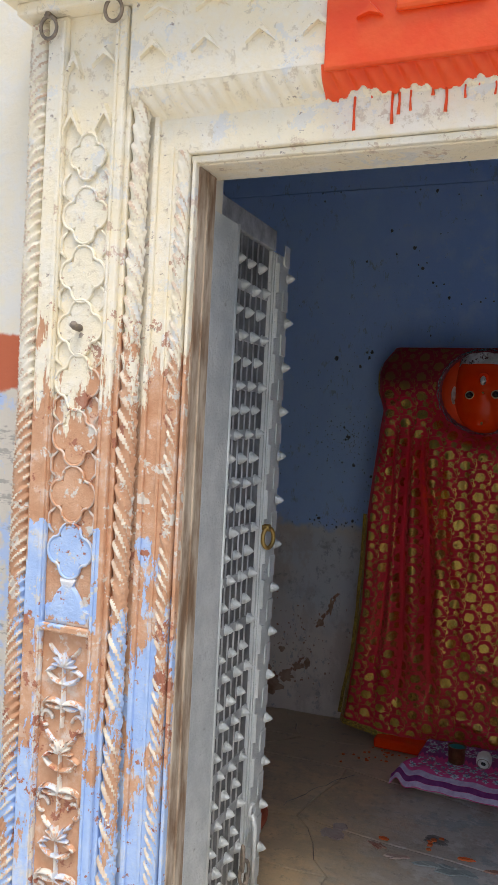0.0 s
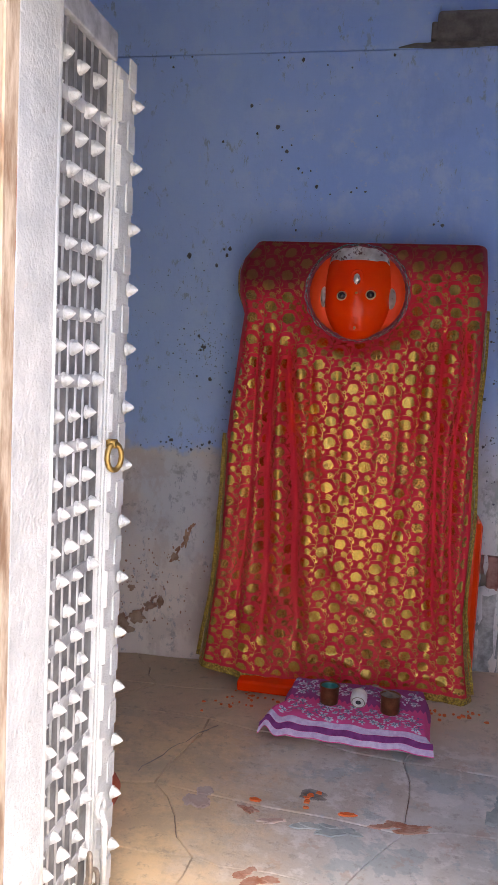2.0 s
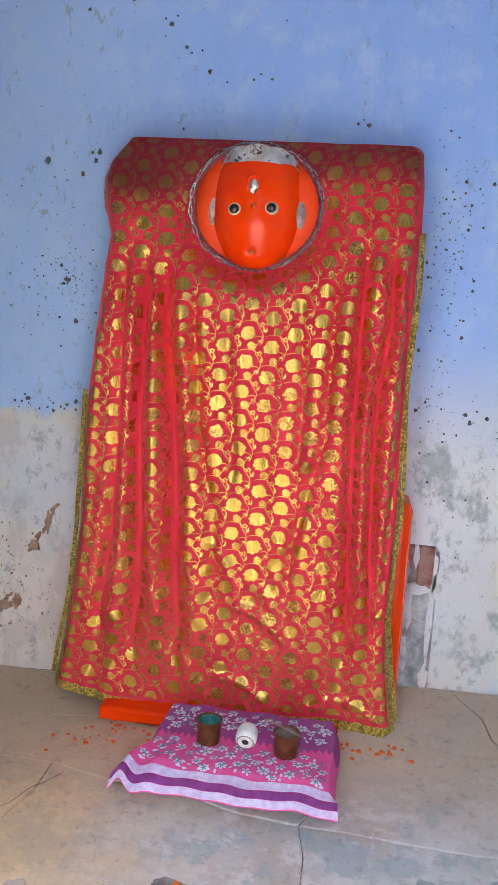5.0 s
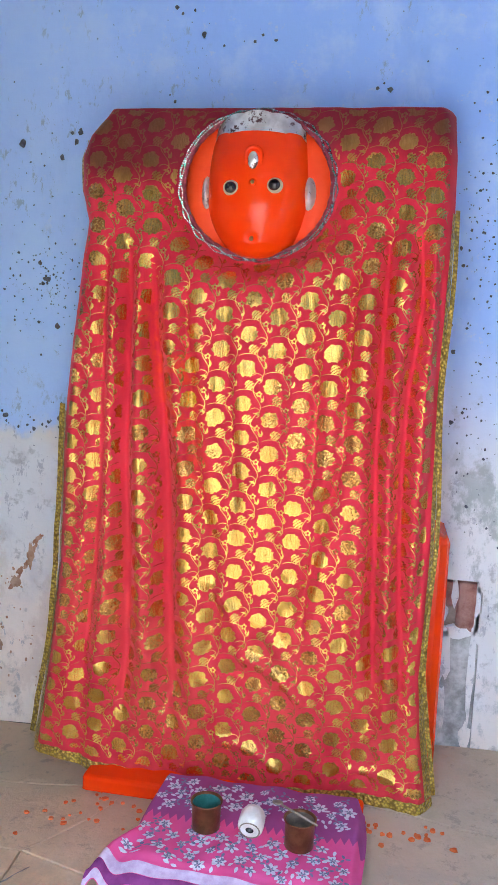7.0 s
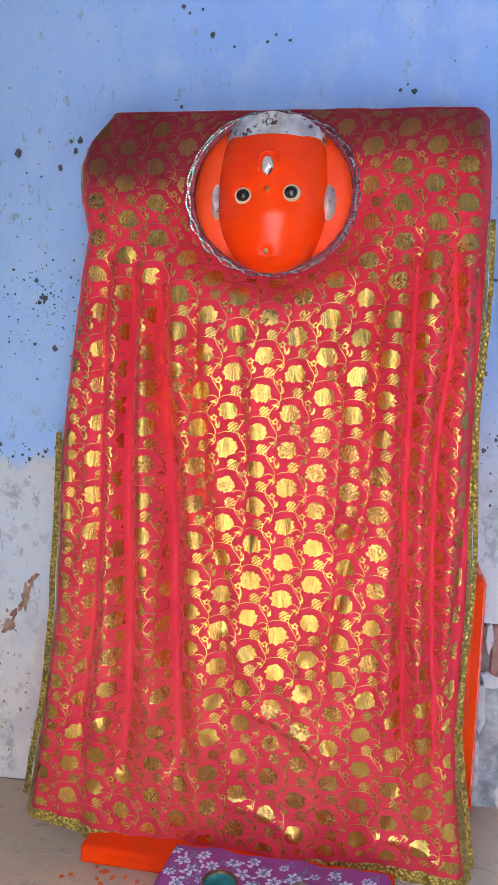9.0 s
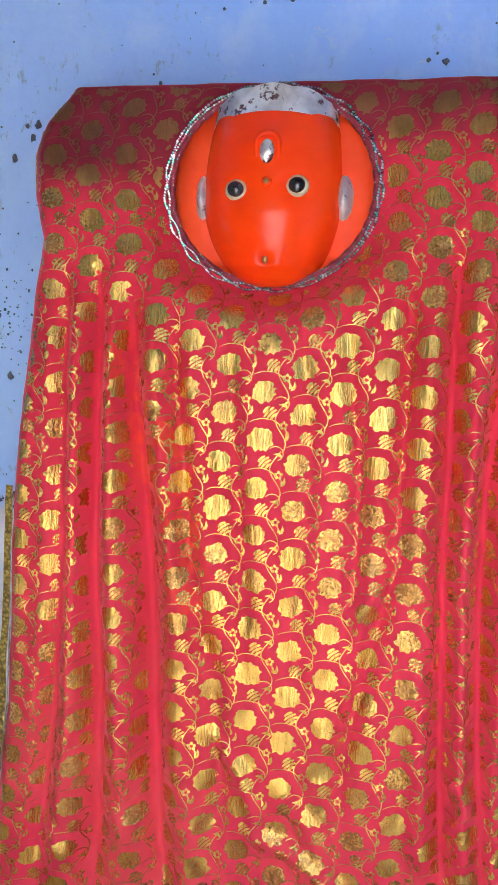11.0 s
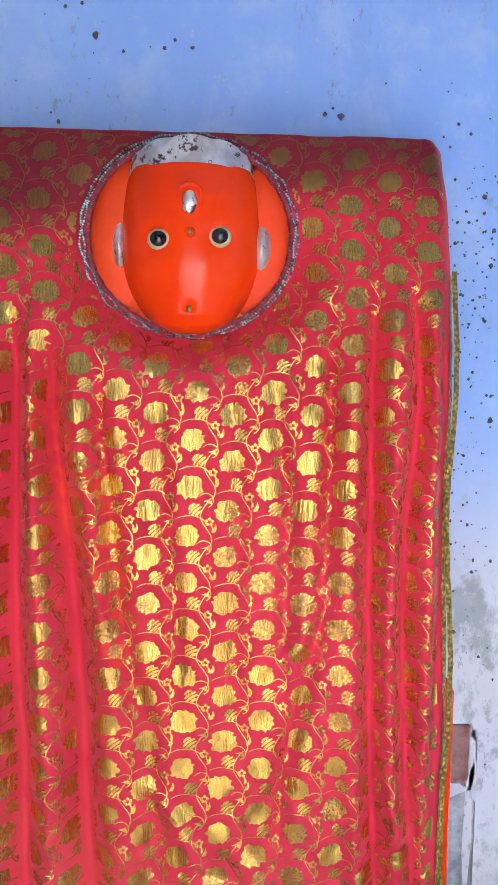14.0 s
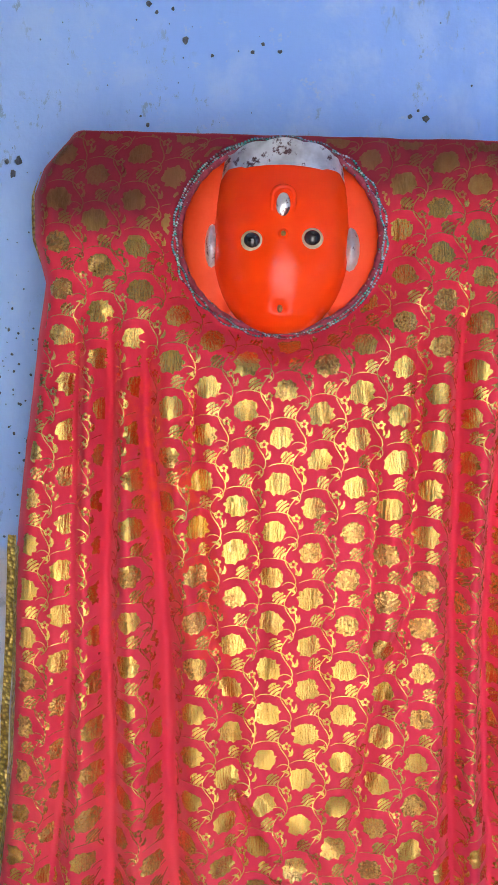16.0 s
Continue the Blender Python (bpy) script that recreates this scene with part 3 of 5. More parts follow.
part("fillet", boxed(-0.985, -0.972, 1.833, 1.844, ZB, 2.27, 0.003), FACADE, surround)
part("fillet", boxed(-0.944, -0.935, 1.838, 1.844, ZB, 2.20, 0.002), FACADE, surround)
part("edge_bead", boxed(-0.893, -0.884, 1.850, 1.872, ZB, 2.172, 0.003), FACADE, surround)

# jamb boards of the opening
for nm, b in (("jamb", (-0.8995, OX0, 1.868, 1.956, ZB, OZ)), ("jamb", (OX1 - 0.02, OX1, 1.868, 1.956, ZB, OZ))):
    part(nm, boxed(*b, 0.003), WOOD, surround, "weathered brown wooden jamb")
part("jamb_fillet", boxed(OX0, OX0 + 0.004, 1.905, 1.912, ZB, OZ - 0.003), WOOD, surround)
part("head_board", boxed(-0.8995, OX1, 1.868, 1.980, OZ, OZ + 0.019, 0.003), FACADE, surround)

# lintel: plain band, slanting cable moulding, frieze
part("lintel_band", boxed(-0.972, 0.9, 1.842, 1.884, OZ + 0.020, 2.29, 0.004), FACADE, surround)
part("lintel_edge", boxed(-0.898, 0.9, 1.852, 1.868, OZ + 0.002, OZ + 0.019, 0.004), FACADE, surround)
n_r, n_c = 41, 900
xx = np.linspace(-1.03, 0.9, n_c)[None, :]
tt = np.linspace(0, 1, n_r)[:, None]
rip = 0.008 * np.abs(np.sin(np.pi * (xx + 0.03 * tt) / 0.034)) * np.sin(np.pi * tt)
slant = np.stack([xx - 0.012 * (1 - tt) * (xx < -1.0), 1.842 - 0.046 * tt - rip, 2.262 + 0.058 * tt - rip * 0.6], -1)
slant[:, 0, 0] = -1.03
grid_object("cable_moulding", slant, FACADE, surround, "slanting cable moulding under the frieze")
part("frieze", boxed(-1.036, 0.9, 1.797, 1.884, 2.318, 2.54, 0.004), FACADE, surround)
part("cornice", boxed(-1.36, 0.95, 1.70, 1.884, 2.541, 2.60, 0.01), FACADE, surround, "projecting stone cornice")
part("cornice_fillet", boxed(-1.33, 0.92, 1.765, 1.884, 2.512, 2.541, 0.006), FACADE, surround)


def chevron(x, z, w, h, y):
    """A small carved hood, worn round."""
    bm = bmesh.new()
    o = [(-w, -h), (-w * 0.55, h * 0.1), (0, h), (w * 0.55, h * 0.1), (w, -h), (w * 0.5, -h * 0.35), (0, h * 0.25), (-w * 0.5, -h * 0.35)]
    f = [bm.verts.new((x + a, y - 0.012, z + b)) for a, b in o]
    k = [bm.verts.new((x + a * 1.15, y + 0.002, z + b * 1.25)) for a, b in o]
    for i in range(8):
        bm.faces.new((f[i], f[(i + 1) % 8], k[(i + 1) % 8], k[i]))
    for q in ((0, 1, 6, 7), (1, 2, 6), (2, 3, 6), (3, 4, 5, 6)):
        bm.faces.new([f[i] for i in q][::-1])
    bmesh.ops.recalc_face_normals(bm, faces=bm.faces)
    return part("carved_hood", bm, FACADE, surround)


for i in range(6):
    chevron(-1.10 + 0.127 * i, 2.402, 0.030, 0.018, 1.797 if i else 1.800)
for i in range(5):
    chevron(-0.96 + 0.127 * i, 2.485, 0.036, 0.014, 1.797)
for x, z in ((-1.19, 2.40), (-1.19, 2.27), (-1.10, 2.27)):
    chevron(x, z, 0.022, 0.028, 1.812)


def quatrefoil(x, z, r, y0, y1):
    o = []
    for i in range(40):
        a = 2 * math.pi * i / 40
        k = r * (0.60 + 0.40 * abs(math.cos(2 * a)) ** 0.55)
        o.append((x + k * math.sin(a), z + k * math.cos(a) * 1.08))
    return extrude_xz(bmesh.new(), o, y0, y1)


def foil_line(x, z, r, y, n=36):
    pts = []
    for i in range(n):
        a = 2 * math.pi * i / n
        k = r * (0.60 + 0.40 * abs(math.cos(2 * a)) ** 0.55)
        pts.append((x + k * math.sin(a), y, z + k * math.cos(a) * 1.08))
    return tube(bmesh.new(), pts, 0.0035, 6, True)


for i, z in enumerate((1.272, 1.404, 1.536, 1.664, 1.790, 1.915, 2.05, 2.185)):
    r = 0.064 if i < 7 else 0.052
    q = part("quatrefoil", quatrefoil(-1.143, z, r, 1.8085, 1.816), FACADE, surround)
    part("rim", foil_line(-1.143, z, r * 0.95, 1.8085), FACADE, q, "", True)
    for s in (-1, 1):
        if i < 7:
            # small hooded hollow between two blossoms
            x = -1.143 + s * 0.053
            bm = tube(bmesh.new(), [(x - s * 0.004, 1.811, z + 0.038), (x + s * 0.010, 1.8105, z + 0.052), (x + s * 0.009, 1.8105, z + 0.084), (x - s * 0.008, 1.811, z + 0.100)], [0.002, 0.0045, 0.0045, 0.002], 6)
            part("hollow_rim", bm, FACADE, surround, "", True)
peg = part("iron_peg", tube(bmesh.new(), [(-1.143, 1.815, 1.79), (-1.143, 1.790, 1.791), (-1.143, 1.780, 1.796)], 0.009), IRON, None, "", True)
tagged(peg, "short rusty iron peg driven into the carved pilaster", "peg")

# vase under the quatrefoils
bm = extrude_xz(bmesh.new(), [(-1.143 + a, 1.165 + b) for a, b in ((-0.060, -0.066), (0.060, -0.066), (0.062, -0.034), (0.046, -0.026), (0.038, -0.005), (0.026, 0.014), (0.015, 0.026), (0.022, 0.042), (-0.022, 0.042), (-0.015, 0.026), (-0.026, 0.014), (-0.038, -0.005), (-0.046, -0.026), (-0.062, -0.034))], 1.803, 1.816)
part("carved_vase", bm, FACADE, surround)
part("panel_rail", boxed(-1.212, -1.072, 1.795, 1.816, 1.080, 1.098, 0.004), FACADE, surround)


def leaf_plate(bm, x, z, length, width, angle, bend, y=1.794):
    """A carved leaf: a curved tapering ridge."""
    n = 8
    rows = []
    for i in range(n + 1):
        t = i / n
        a = angle + bend * t
        px = x + length * t * math.sin(angle + bend * t * 0.5)
        pz = z + length * t * math.cos(angle + bend * t * 0.5)
        w = width * math.sin(math.pi * min(1, 0.12 + t * 0.88)) ** 0.8 + 0.001
        sx, sz = math.cos(a) * w, -math.sin(a) * w
        rows.append([bm.verts.new((px - sx, 1.817, pz - sz)), bm.verts.new((px - sx * 0.5, y + 0.003, pz - sz * 0.5)), bm.verts.new((px, y - 0.003, pz)), bm.verts.new((px + sx * 0.5, y + 0.003, pz + sz * 0.5)), bm.verts.new((px + sx, 1.817, pz + sz))])
    for a, b in zip(rows, rows[1:]):
        for k in range(4):
            bm.faces.new((a[k], a[k + 1], b[k + 1], b[k])).smooth = True


for i in range(6):
    z = 0.955 - 0.205 * i
    bm = bmesh.new()
    leaf_plate(bm, -1.143, z - 0.100, 0.150, 0.006, 0.0, 0.0, 1.803)
    for k in range(7):
        leaf_plate(bm, -1.143, z + 0.045, 0.034, 0.0065, -1.5 + 0.5 * k, 0.0, 1.803)
    for s in (-1, 1):
        leaf_plate(bm, -1.143, z + 0.005, 0.052, 0.0075, s * 1.7, -s * 1.3, 1.803)
        leaf_plate(bm, -1.143 + s * 0.050, z + 0.028, 0.030, 0.006, -s * 0.9, -s * 0.6, 1.804)
        leaf_plate(bm, -1.143, z - 0.045, 0.056, 0.008, s * 1.1, s * 1.0, 1.803)
        leaf_plate(bm, -1.143, z - 0.050, 0.045, 0.007, s * 2.0, -s * 0.9, 1.804)
        turns = np.linspace(0.2, 5.2, 16)
        tube(bm, [(-1.143 + s * (0.046 - (0.020 - 0.0022 * t) * math.cos(t)), 1.811, z - 0.088 + (0.026 - 0.0028 * t) * math.sin(t)) for t in turns], 0.0046, 6)
        leaf_plate(bm, -1.143 + s * 0.056, z - 0.070, 0.040, 0.006, s * 0.2, -s * 1.2, 1.804)
        leaf_plate(bm, -1.143 + s * 0.020, z + 0.072, 0.032, 0.006, s * 1.2, -s * 0.9, 1.804)
    part("carved_flower_spray", bm, FACADE, surround)

# thick orange painted block over the door, with worn relief and runs of paint
plaque = thing("painted_plaque", "raised relief plaque thickly painted bright orange, with runs", "plaque", at=(0, 0, 0))
bm = bmesh.new()
box(bm, -0.575, 0.55, 1.782, 1.7965, 2.300, 2.51, 0.006)
part("plaque_face", bm, ORANGE_WALL, plaque)
part("raised_bar", boxed(-0.432, -0.262, 1.766, 1.783, 2.392, 2.418, 0.008), ORANGE_WALL, plaque)
part("raised_bar", boxed(-0.405, -0.27, 1.766, 1.783, 2.436, 2.452, 0.006), ORANGE_WALL, plaque)
part("raised_bar", boxed(-0.425, -0.41, 1.768, 1.783, 2.418, 2.470, 0.005), ORANGE_WALL, plaque)
bm = extrude_xz(bmesh.new(), [(-0.483 + a, 2.402 + b) for a, b in ((-0.026, -0.012), (-0.010, 0.004), (0, 0.016), (0.012, 0.004), (0.026, -0.012), (0, -0.004))], 1.770, 1.783)
bmesh.ops.recalc_face_normals(bm, faces=bm.faces)
part("raised_hood", bm, ORANGE_WALL, plaque)
# paint carried down over the slanting moulding
so = slant.copy()
so[..., 1] -= 0.002
so[..., 2] -= 0.002
rng = random.Random(4)
keep = np.zeros((n_r - 1, n_c - 1), bool)
for j in range(n_c - 1):
    x = slant[0, j, 0]
    if x > -0.585:
        depth = 5 + 5 * math.sin(x * 41) * math.sin(x * 17 + 1) + 4 * math.sin(x * 97) * math.sin(x * 151 + 2) - 4 * smooth01(np.float64(x), -0.3, 0.2)
        keep[:, j] = np.arange(n_r - 1) > depth
grid_object("overpainted_moulding", so, ORANGE_WALL, plaque, keep=keep)
for k in range(34):
    x = -0.55 + 0.031 * k + rng.uniform(-0.015, 0.015)
    ln, w = rng.uniform(0.006, 0.09) * rng.random() + 0.008, rng.uniform(0.0014, 0.0040)
    bm = bmesh.new()
    tube(bm, [(x, 1.8405, 2.272), (x + rng.uniform(-0.002, 0.002), 1.8405, 2.272 - ln * 0.5), (x, 1.8405, 2.272 - ln)], [w, w * 0.7, w * 1.1], 6)
    part("paint_run", bm, ORANGE_WALL, plaque)

for x, z in ((-1.245, 2.497), (-1.071, 2.512)):
    ring = thing("iron_ring", "old iron ring hanging from a staple under the cornice", "ring", "iron rings", at=(x, 1.79, z))
    part("hoop", tube(bmesh.new(), [(0.022 * math.cos(a), -0.012 - 0.003 * math.sin(a), 0.024 * math.sin(a) - 0.018) for a in np.linspace(0, 2 * math.pi, 22)[:-1]], 0.0042, 8, True), IRON, ring)
    part("staple", tube(bmesh.new(), [(0, 0.03, 0.012), (0, -0.018, 0.014), (0, -0.022, 0.004)], 0.006), IRON, ring)

# ---- the spiked door leaf, standing open into the room ----
door = thing("door_1", "silver-painted studded metal door leaf standing open", "door", kind="structure")
LZ0, LZ1 = 0.03, 2.10
part("hinge_stile", boxed(-0.955, -0.898, 1.985, 2.135, LZ0, LZ1, 0.006), SILVER, door, "hammered silver hinge stile")
part("stile_bead", tube(bmesh.new(), [(-0.902, 2.139, LZ0), (-0.902, 2.139, LZ1)], 0.006), SILVER, door, "", True)
part("backing_sheet", boxed(-0.965, -0.932, 2.135, 2.45, LZ0, 2.101, 0.003), BOARD, door, "grey metal sheet behind the studs, coloured dark for the shade between them")
part("top_rail", boxed(-0.975, -0.920, 2.02, 2.462, 2.102, 2.162, 0.004), BARS, door, "grey top rail")
part("meeting_strip", boxed(-0.965, -0.918, 2.468, 2.572, LZ0, LZ1, 0.005), SILVER, door)
part("inner_bead", boxed(-0.94, -0.922, 2.436, 2.448, LZ0, LZ1, 0.003), SILVER, door)
part("inner_bead", boxed(-0.94, -0.920, 2.452, 2.464, LZ0, LZ1, 0.004), SILVER, door)


def spike_mesh():
    bm = bmesh.new()
    lathe(bm, [(0.017, 0.0), (0.0165, 0.004), (0.0115, 0.006), (0.0135, 0.009), (0.008, 0.018), (0.0008, 0.026)], 10)
    return finish("spike", bm, SILVER)


SPIKE = spike_mesh()


def spike(parent, x, y, z, s=1.0, tilt=0.0):
    ob = new("spike", SPIKE)
    ob.matrix_world = pose(x, y, z, tilt, 90, 0) @ Matrix.Diagonal((s, s, s, 1))
    ob.parent = parent
    return ob


rng = random.Random(11)
PITCH = 0.0675
rows_n = int((2.06 - 0.07) / PITCH)
for i in range(rows_n + 1):
    z = 0.074 + i * PITCH
    for j in range(4):
        y = 2.172 + 0.078 * j + (0.039 if i % 2 else 0.0)
        if y < 2.432:
            spike(door, -0.931, y, z + rng.uniform(-0.004, 0.004), rng.uniform(0.86, 1.02), rng.uniform(-8, 8))
for j in range(7):
    y = 2.172 + 0.039 * j
    part("upright_bar", tube(bmesh.new(), [(-0.932, y - 0.018, LZ0), (-0.932, y - 0.018, 2.10)], 0.004, 6), BARS, door)
for i in range(0, rows_n + 1, 2):
    z = 0.074 + i * PITCH
    part("cross_bar", boxed(-0.934, -0.928, 2.138, 2.435, z - 0.013, z + 0.013, 0.002), BARS, door)
for i in range(15):
    z = 1.901 - 0.135 * (i - 1)
    if z < LZ0 + 0.03:
        continue
    bm = bmesh.new()
    o = [(0.052 * math.cos(a), 0.052 * math.sin(a) * 0.8) for a in np.linspace(-math.pi / 2, math.pi / 2, 9)]
    f = [bm.verts.new((-0.910, 2.470 + a, z - 0.01 + b)) for a, b in o]
    k = [bm.verts.new((-0.919, 2.470 + a * 1.06, z - 0.01 + b * 1.06)) for a, b in o]
    bm.faces.new(f)
    for a in range(9):
        bm.faces.new((f[a], k[a], k[(a + 1) % 9], f[(a + 1) % 9]))
    bmesh.ops.recalc_face_normals(bm, faces=bm.faces)
    part("scallop", bm, SILVER, door)
    part("embossed_plate", boxed(-0.919, -0.9145, 2.525, 2.568, z + 0.035, z + 0.098, 0.002), SILVER, door)
    spike(door, -0.912, 2.548, z, 0.95)
ring_pts = [(-0.905 + 0.010 * math.sin(a), 2.475 + 0.018 * math.sin(a), 1.252 + 0.030 * math.cos(a)) for a in np.linspace(0, 2 * math.pi, 25)[:-1]]
handle = part("ring_handle", tube(bmesh.new(), ring_pts, 0.0065, 8, True), BRASS, door, "worn brass ring handle")
part("boss", tube(bmesh.new(), [(-0.935, 2.475, 1.282), (-0.900, 2.475, 1.282)], 0.011), BRASS, handle)
hasp = part("hasp", tube(bmesh.new(), [(-0.895, 2.432, 0.44), (-0.885, 2.436, 0.40), (-0.885, 2.438, 0.20)], 0.008), SILVER, door, "hanging metal hasp")
part("hasp_eye", tube(bmesh.new(), [(-0.895, 2.432 + 0.02 * math.cos(a), 0.445 + 0.02 * math.sin(a)) for a in np.linspace(0, 2 * math.pi, 17)[:-1]], 0.006, 8, True), SILVER, hasp)
for k in range(4):
    cz, cy = 0.335 - 0.05 * k, 2.37 + 0.018 * k
    pts = [(-0.893 + 0.006 * (1 if k % 2 else -1) * math.cos(a), cy + 0.020 * math.cos(a) * (1 if k % 2 else 0.4), cz + 0.036 * math.sin(a)) for a in np.linspace(0, 2 * math.pi, 19)[:-1]]
    part("chain_link", tube(bmesh.new(), pts, 0.0055, 8, True), IRON, hasp)

# ---- the idol: one plain orange stone figure with a rounded face ----
FX, FZ = -0.520, 1.805


def idol_mesh():
    bm = bmesh.new()

    def sheet(pts, mi):
        vs = [[bm.verts.new(p) for p in row] for row in pts]
        for a, b in zip(vs, vs[1:]):
            for i in range(len(a) - 1):
                f = bm.faces.new((a[i], a[i + 1], b[i + 1], b[i]))
                f.material_index, f.smooth = mi, True

    # slab body, wider at its foot
    for zz0, zz1, xa, xb in ((0.0, 0.82, -1.06, 0.104), (0.80, 1.30, -1.00, 0.030), (1.30, 2.015, -0.945, -0.03)):
        box(bm, xa, xb, 4.45, 4.69, zz0, zz1 - 0.001, 0.03)
    box(bm, -0.945, -0.10, 4.215, 4.46, -0.01, 0.042, 0.012)
    # face
    zs = np.concatenate([[1.604, 1.6042], np.linspace(1.605, 1.65, 16), np.linspace(1.656, 1.955, 50), [1.975, 1.985]])
    wt = [(1.604, 0.0), (1.6042, 0.022), (1.607, 0.042), (1.613, 0.059), (1.625, 0.080), (1.640, 0.096), (1.660, 0.112), (1.682, 0.126), (1.706, 0.137), (1.731, 0.145), (1.76, 0.151), (1.79, 0.152), (1.83, 0.151), (1.878, 0.147), (1.92, 0.141), (1.95, 0.132), (1.985, 0.10)]
    dt = [(1.604, 0.060), (1.607, 0.074), (1.618, 0.096), (1.642, 0.119), (1.70, 0.141), (1.74, 0.148), (1.79, 0.147), (1.83, 0.144), (1.88, 0.136), (1.95, 0.110), (1.985, 0.08)]
    rows = []
    for z in zs:
        w, d = interp(z, wt), interp(z, dt)
        row = []
        for a in np.linspace(-1.75, 1.75, 91):
            s = math.sin(a)
            x, y = w * math.copysign(abs(s) ** 0.92, s), -d * max(0, math.cos(a)) ** 0.85 if abs(a) < math.pi / 2 else 0.05 * (abs(a) - math.pi / 2)
            # shallow brow and sockets
            for e in (-0.062, 0.062):
                y += 0.015 * math.exp(-((x - e) / 0.027) ** 2 - ((z - 1.794) / 0.023) ** 2)
            y -= 0.007 * math.exp(-((x) / 0.035) ** 2 - ((z - 1.885) / 0.03) ** 2)
            y += 0.010 * math.exp(-((x) / 0.013) ** 2 - ((z - 1.654) / 0.010) ** 2)
            row.append((FX + x, 4.462 + y, z))
        rows.append(row)
    sheet(rows[::-1], 1)
    # ears: flat rounded plates beside the face
    for s in (-1, 1):
        ear = []
        for i in range(9):
            t = i / 8
            row = []
            for k in range(21):
                a = 2 * math.pi * k / 20
                row.append((FX + s * 0.150 + 0.076 * math.sin(a) * t, 4.412 + 0.040 * t ** 3, 1.80 + 0.180 * math.cos(a) * t))
            ear.append(row)
        sheet(ear if s > 0 else ear, 2)
        # silver patch where ear and face meet
        patch = []
        for i in range(5):
            t = i / 4
            patch.append([(FX + s * 0.150 + (0.022 if s > 0 else 0.017) * math.sin(2 * math.pi * k / 14) * t, 4.388 + 0.028 * t ** 2, 1.790 + 0.050 * math.cos(2 * math.pi * k / 14) * t) for k in range(15)])
        sheet(patch, 3)
    # crown band with a scalloped top edge
    band = []
    for i in range(7):
        t = i / 6
        row = []
        for a in np.linspace(-1.25, 1.25, 61):
            top = 1.980 + 0.022 * math.cos(a * 1.2) + 0.005 * abs(math.cos(a * 5.2))
            z = 1.948 - 0.008 * (a ** 2) + (top - 1.948) * t
            row.append((FX + (0.141 - 0.006 * t) * math.sin(a), 4.468 - (0.122 - 0.012 * t) * math.cos(a), z))
        band.append(row)
    sheet(band[::-1], 3)
    # eyes
    for e, zz in ((-0.062, 1.789), (0.062, 1.797)):
        c = Vector((FX + e, 4.333, zz))
        for r, dy, mi in ((0.0235, 0.0, 4), (0.0175, -0.0085, 5)):
            res = bmesh.ops.create_uvsphere(bm, u_segments=20, v_segments=12, radius=r, matrix=Matrix.Translation(c + Vector((0, dy, 0))) @ Matrix.Diagonal((1.0, 0.72, 0.92, 1)))
            for f in {f for v in res["verts"] for f in v.link_faces}:
                f.material_index, f.smooth = mi, True
    # forehead mark and two small studs
    for x, y, z, sx, sz, mi in ((0.0, 4.318, 1.862, 0.015, 0.024, 3), (0.002, 4.316, 1.802, 0.011, 0.011, 1), (0.002, 4.310, 1.802, 0.0055, 0.0055, 6), (0.0, 4.343, 1.653, 0.006, 0.008, 6)):
        res = bmesh.ops.create_uvsphere(bm, u_segments=14, v_segments=8, radius=1, matrix=Matrix.Translation((FX + x, y, z)) @ Matrix.Diagonal((sx, 0.006, sz, 1)))
        for f in {f for v in res["verts"] for f in v.link_faces}:
            f.material_index, f.smooth = mi, True
    # raised rim round the forehead mark
    start = len(bm.faces)
    tube(bm, [(FX + 0.027 * math.sin(a) * (1 + 0.15 * math.cos(2 * a)), 4.325, 1.868 + 0.031 * math.cos(a)) for a in np.linspace(-2.2, 2.2, 19)], 0.0055, 8)
    bm.faces.ensure_lookup_table()
    for f in bm.faces[start:]:
        f.material_index = 1
    return finish("idol", bm, [ORANGE, ORANGE, ORANGE_DULL, CROWN, EYE, BLACK, BRASS])


idol = tagged(new("idol", idol_mesh()), "orange-painted stone idol with a rounded face and silver crown", "statue")

# ---- the red drape over the idol ----
drape = thing("drape", "red sheer cloth with gold foil flowers draped over the idol", "cloth")
LEFT = [(2.06, -0.985), (2.025, -1.005), (1.96, -1.052), (1.90, -1.068), (1.80, -1.062), (1.70, -1.030), (1.55, -1.042), (1.23, -1.070), (1.11, -1.080), (0.65, -1.088), (0.35, -1.118), (0.05, -1.160), (-0.05, -1.17)]
RIGHT = [(2.06, 0.002), (2.02, 0.030), (1.90, 0.040), (1.74, 0.042), (1.25, 0.036), (0.80, 0.046), (0.42, 0.042), (0.25, 0.060), (0.02, 0.098), (-0.05, 0.10)]
DEPTH = [(2.05, 4.442), (2.0, 4.425), (1.90, 4.400), (1.75, 4.366), (1.60, 4.340), (1.40, 4.322), (1.15, 4.316), (0.80, 4.315), (0.40, 4.312), (0.15, 4.306), (-0.05, 4.290)]
HEM = [(0.0, 0.052), (0.06, 0.045), (0.22, 0.012), (0.40, 0.000), (0.62, 0.010), (0.80, 0.030), (1.0, 0.022)]
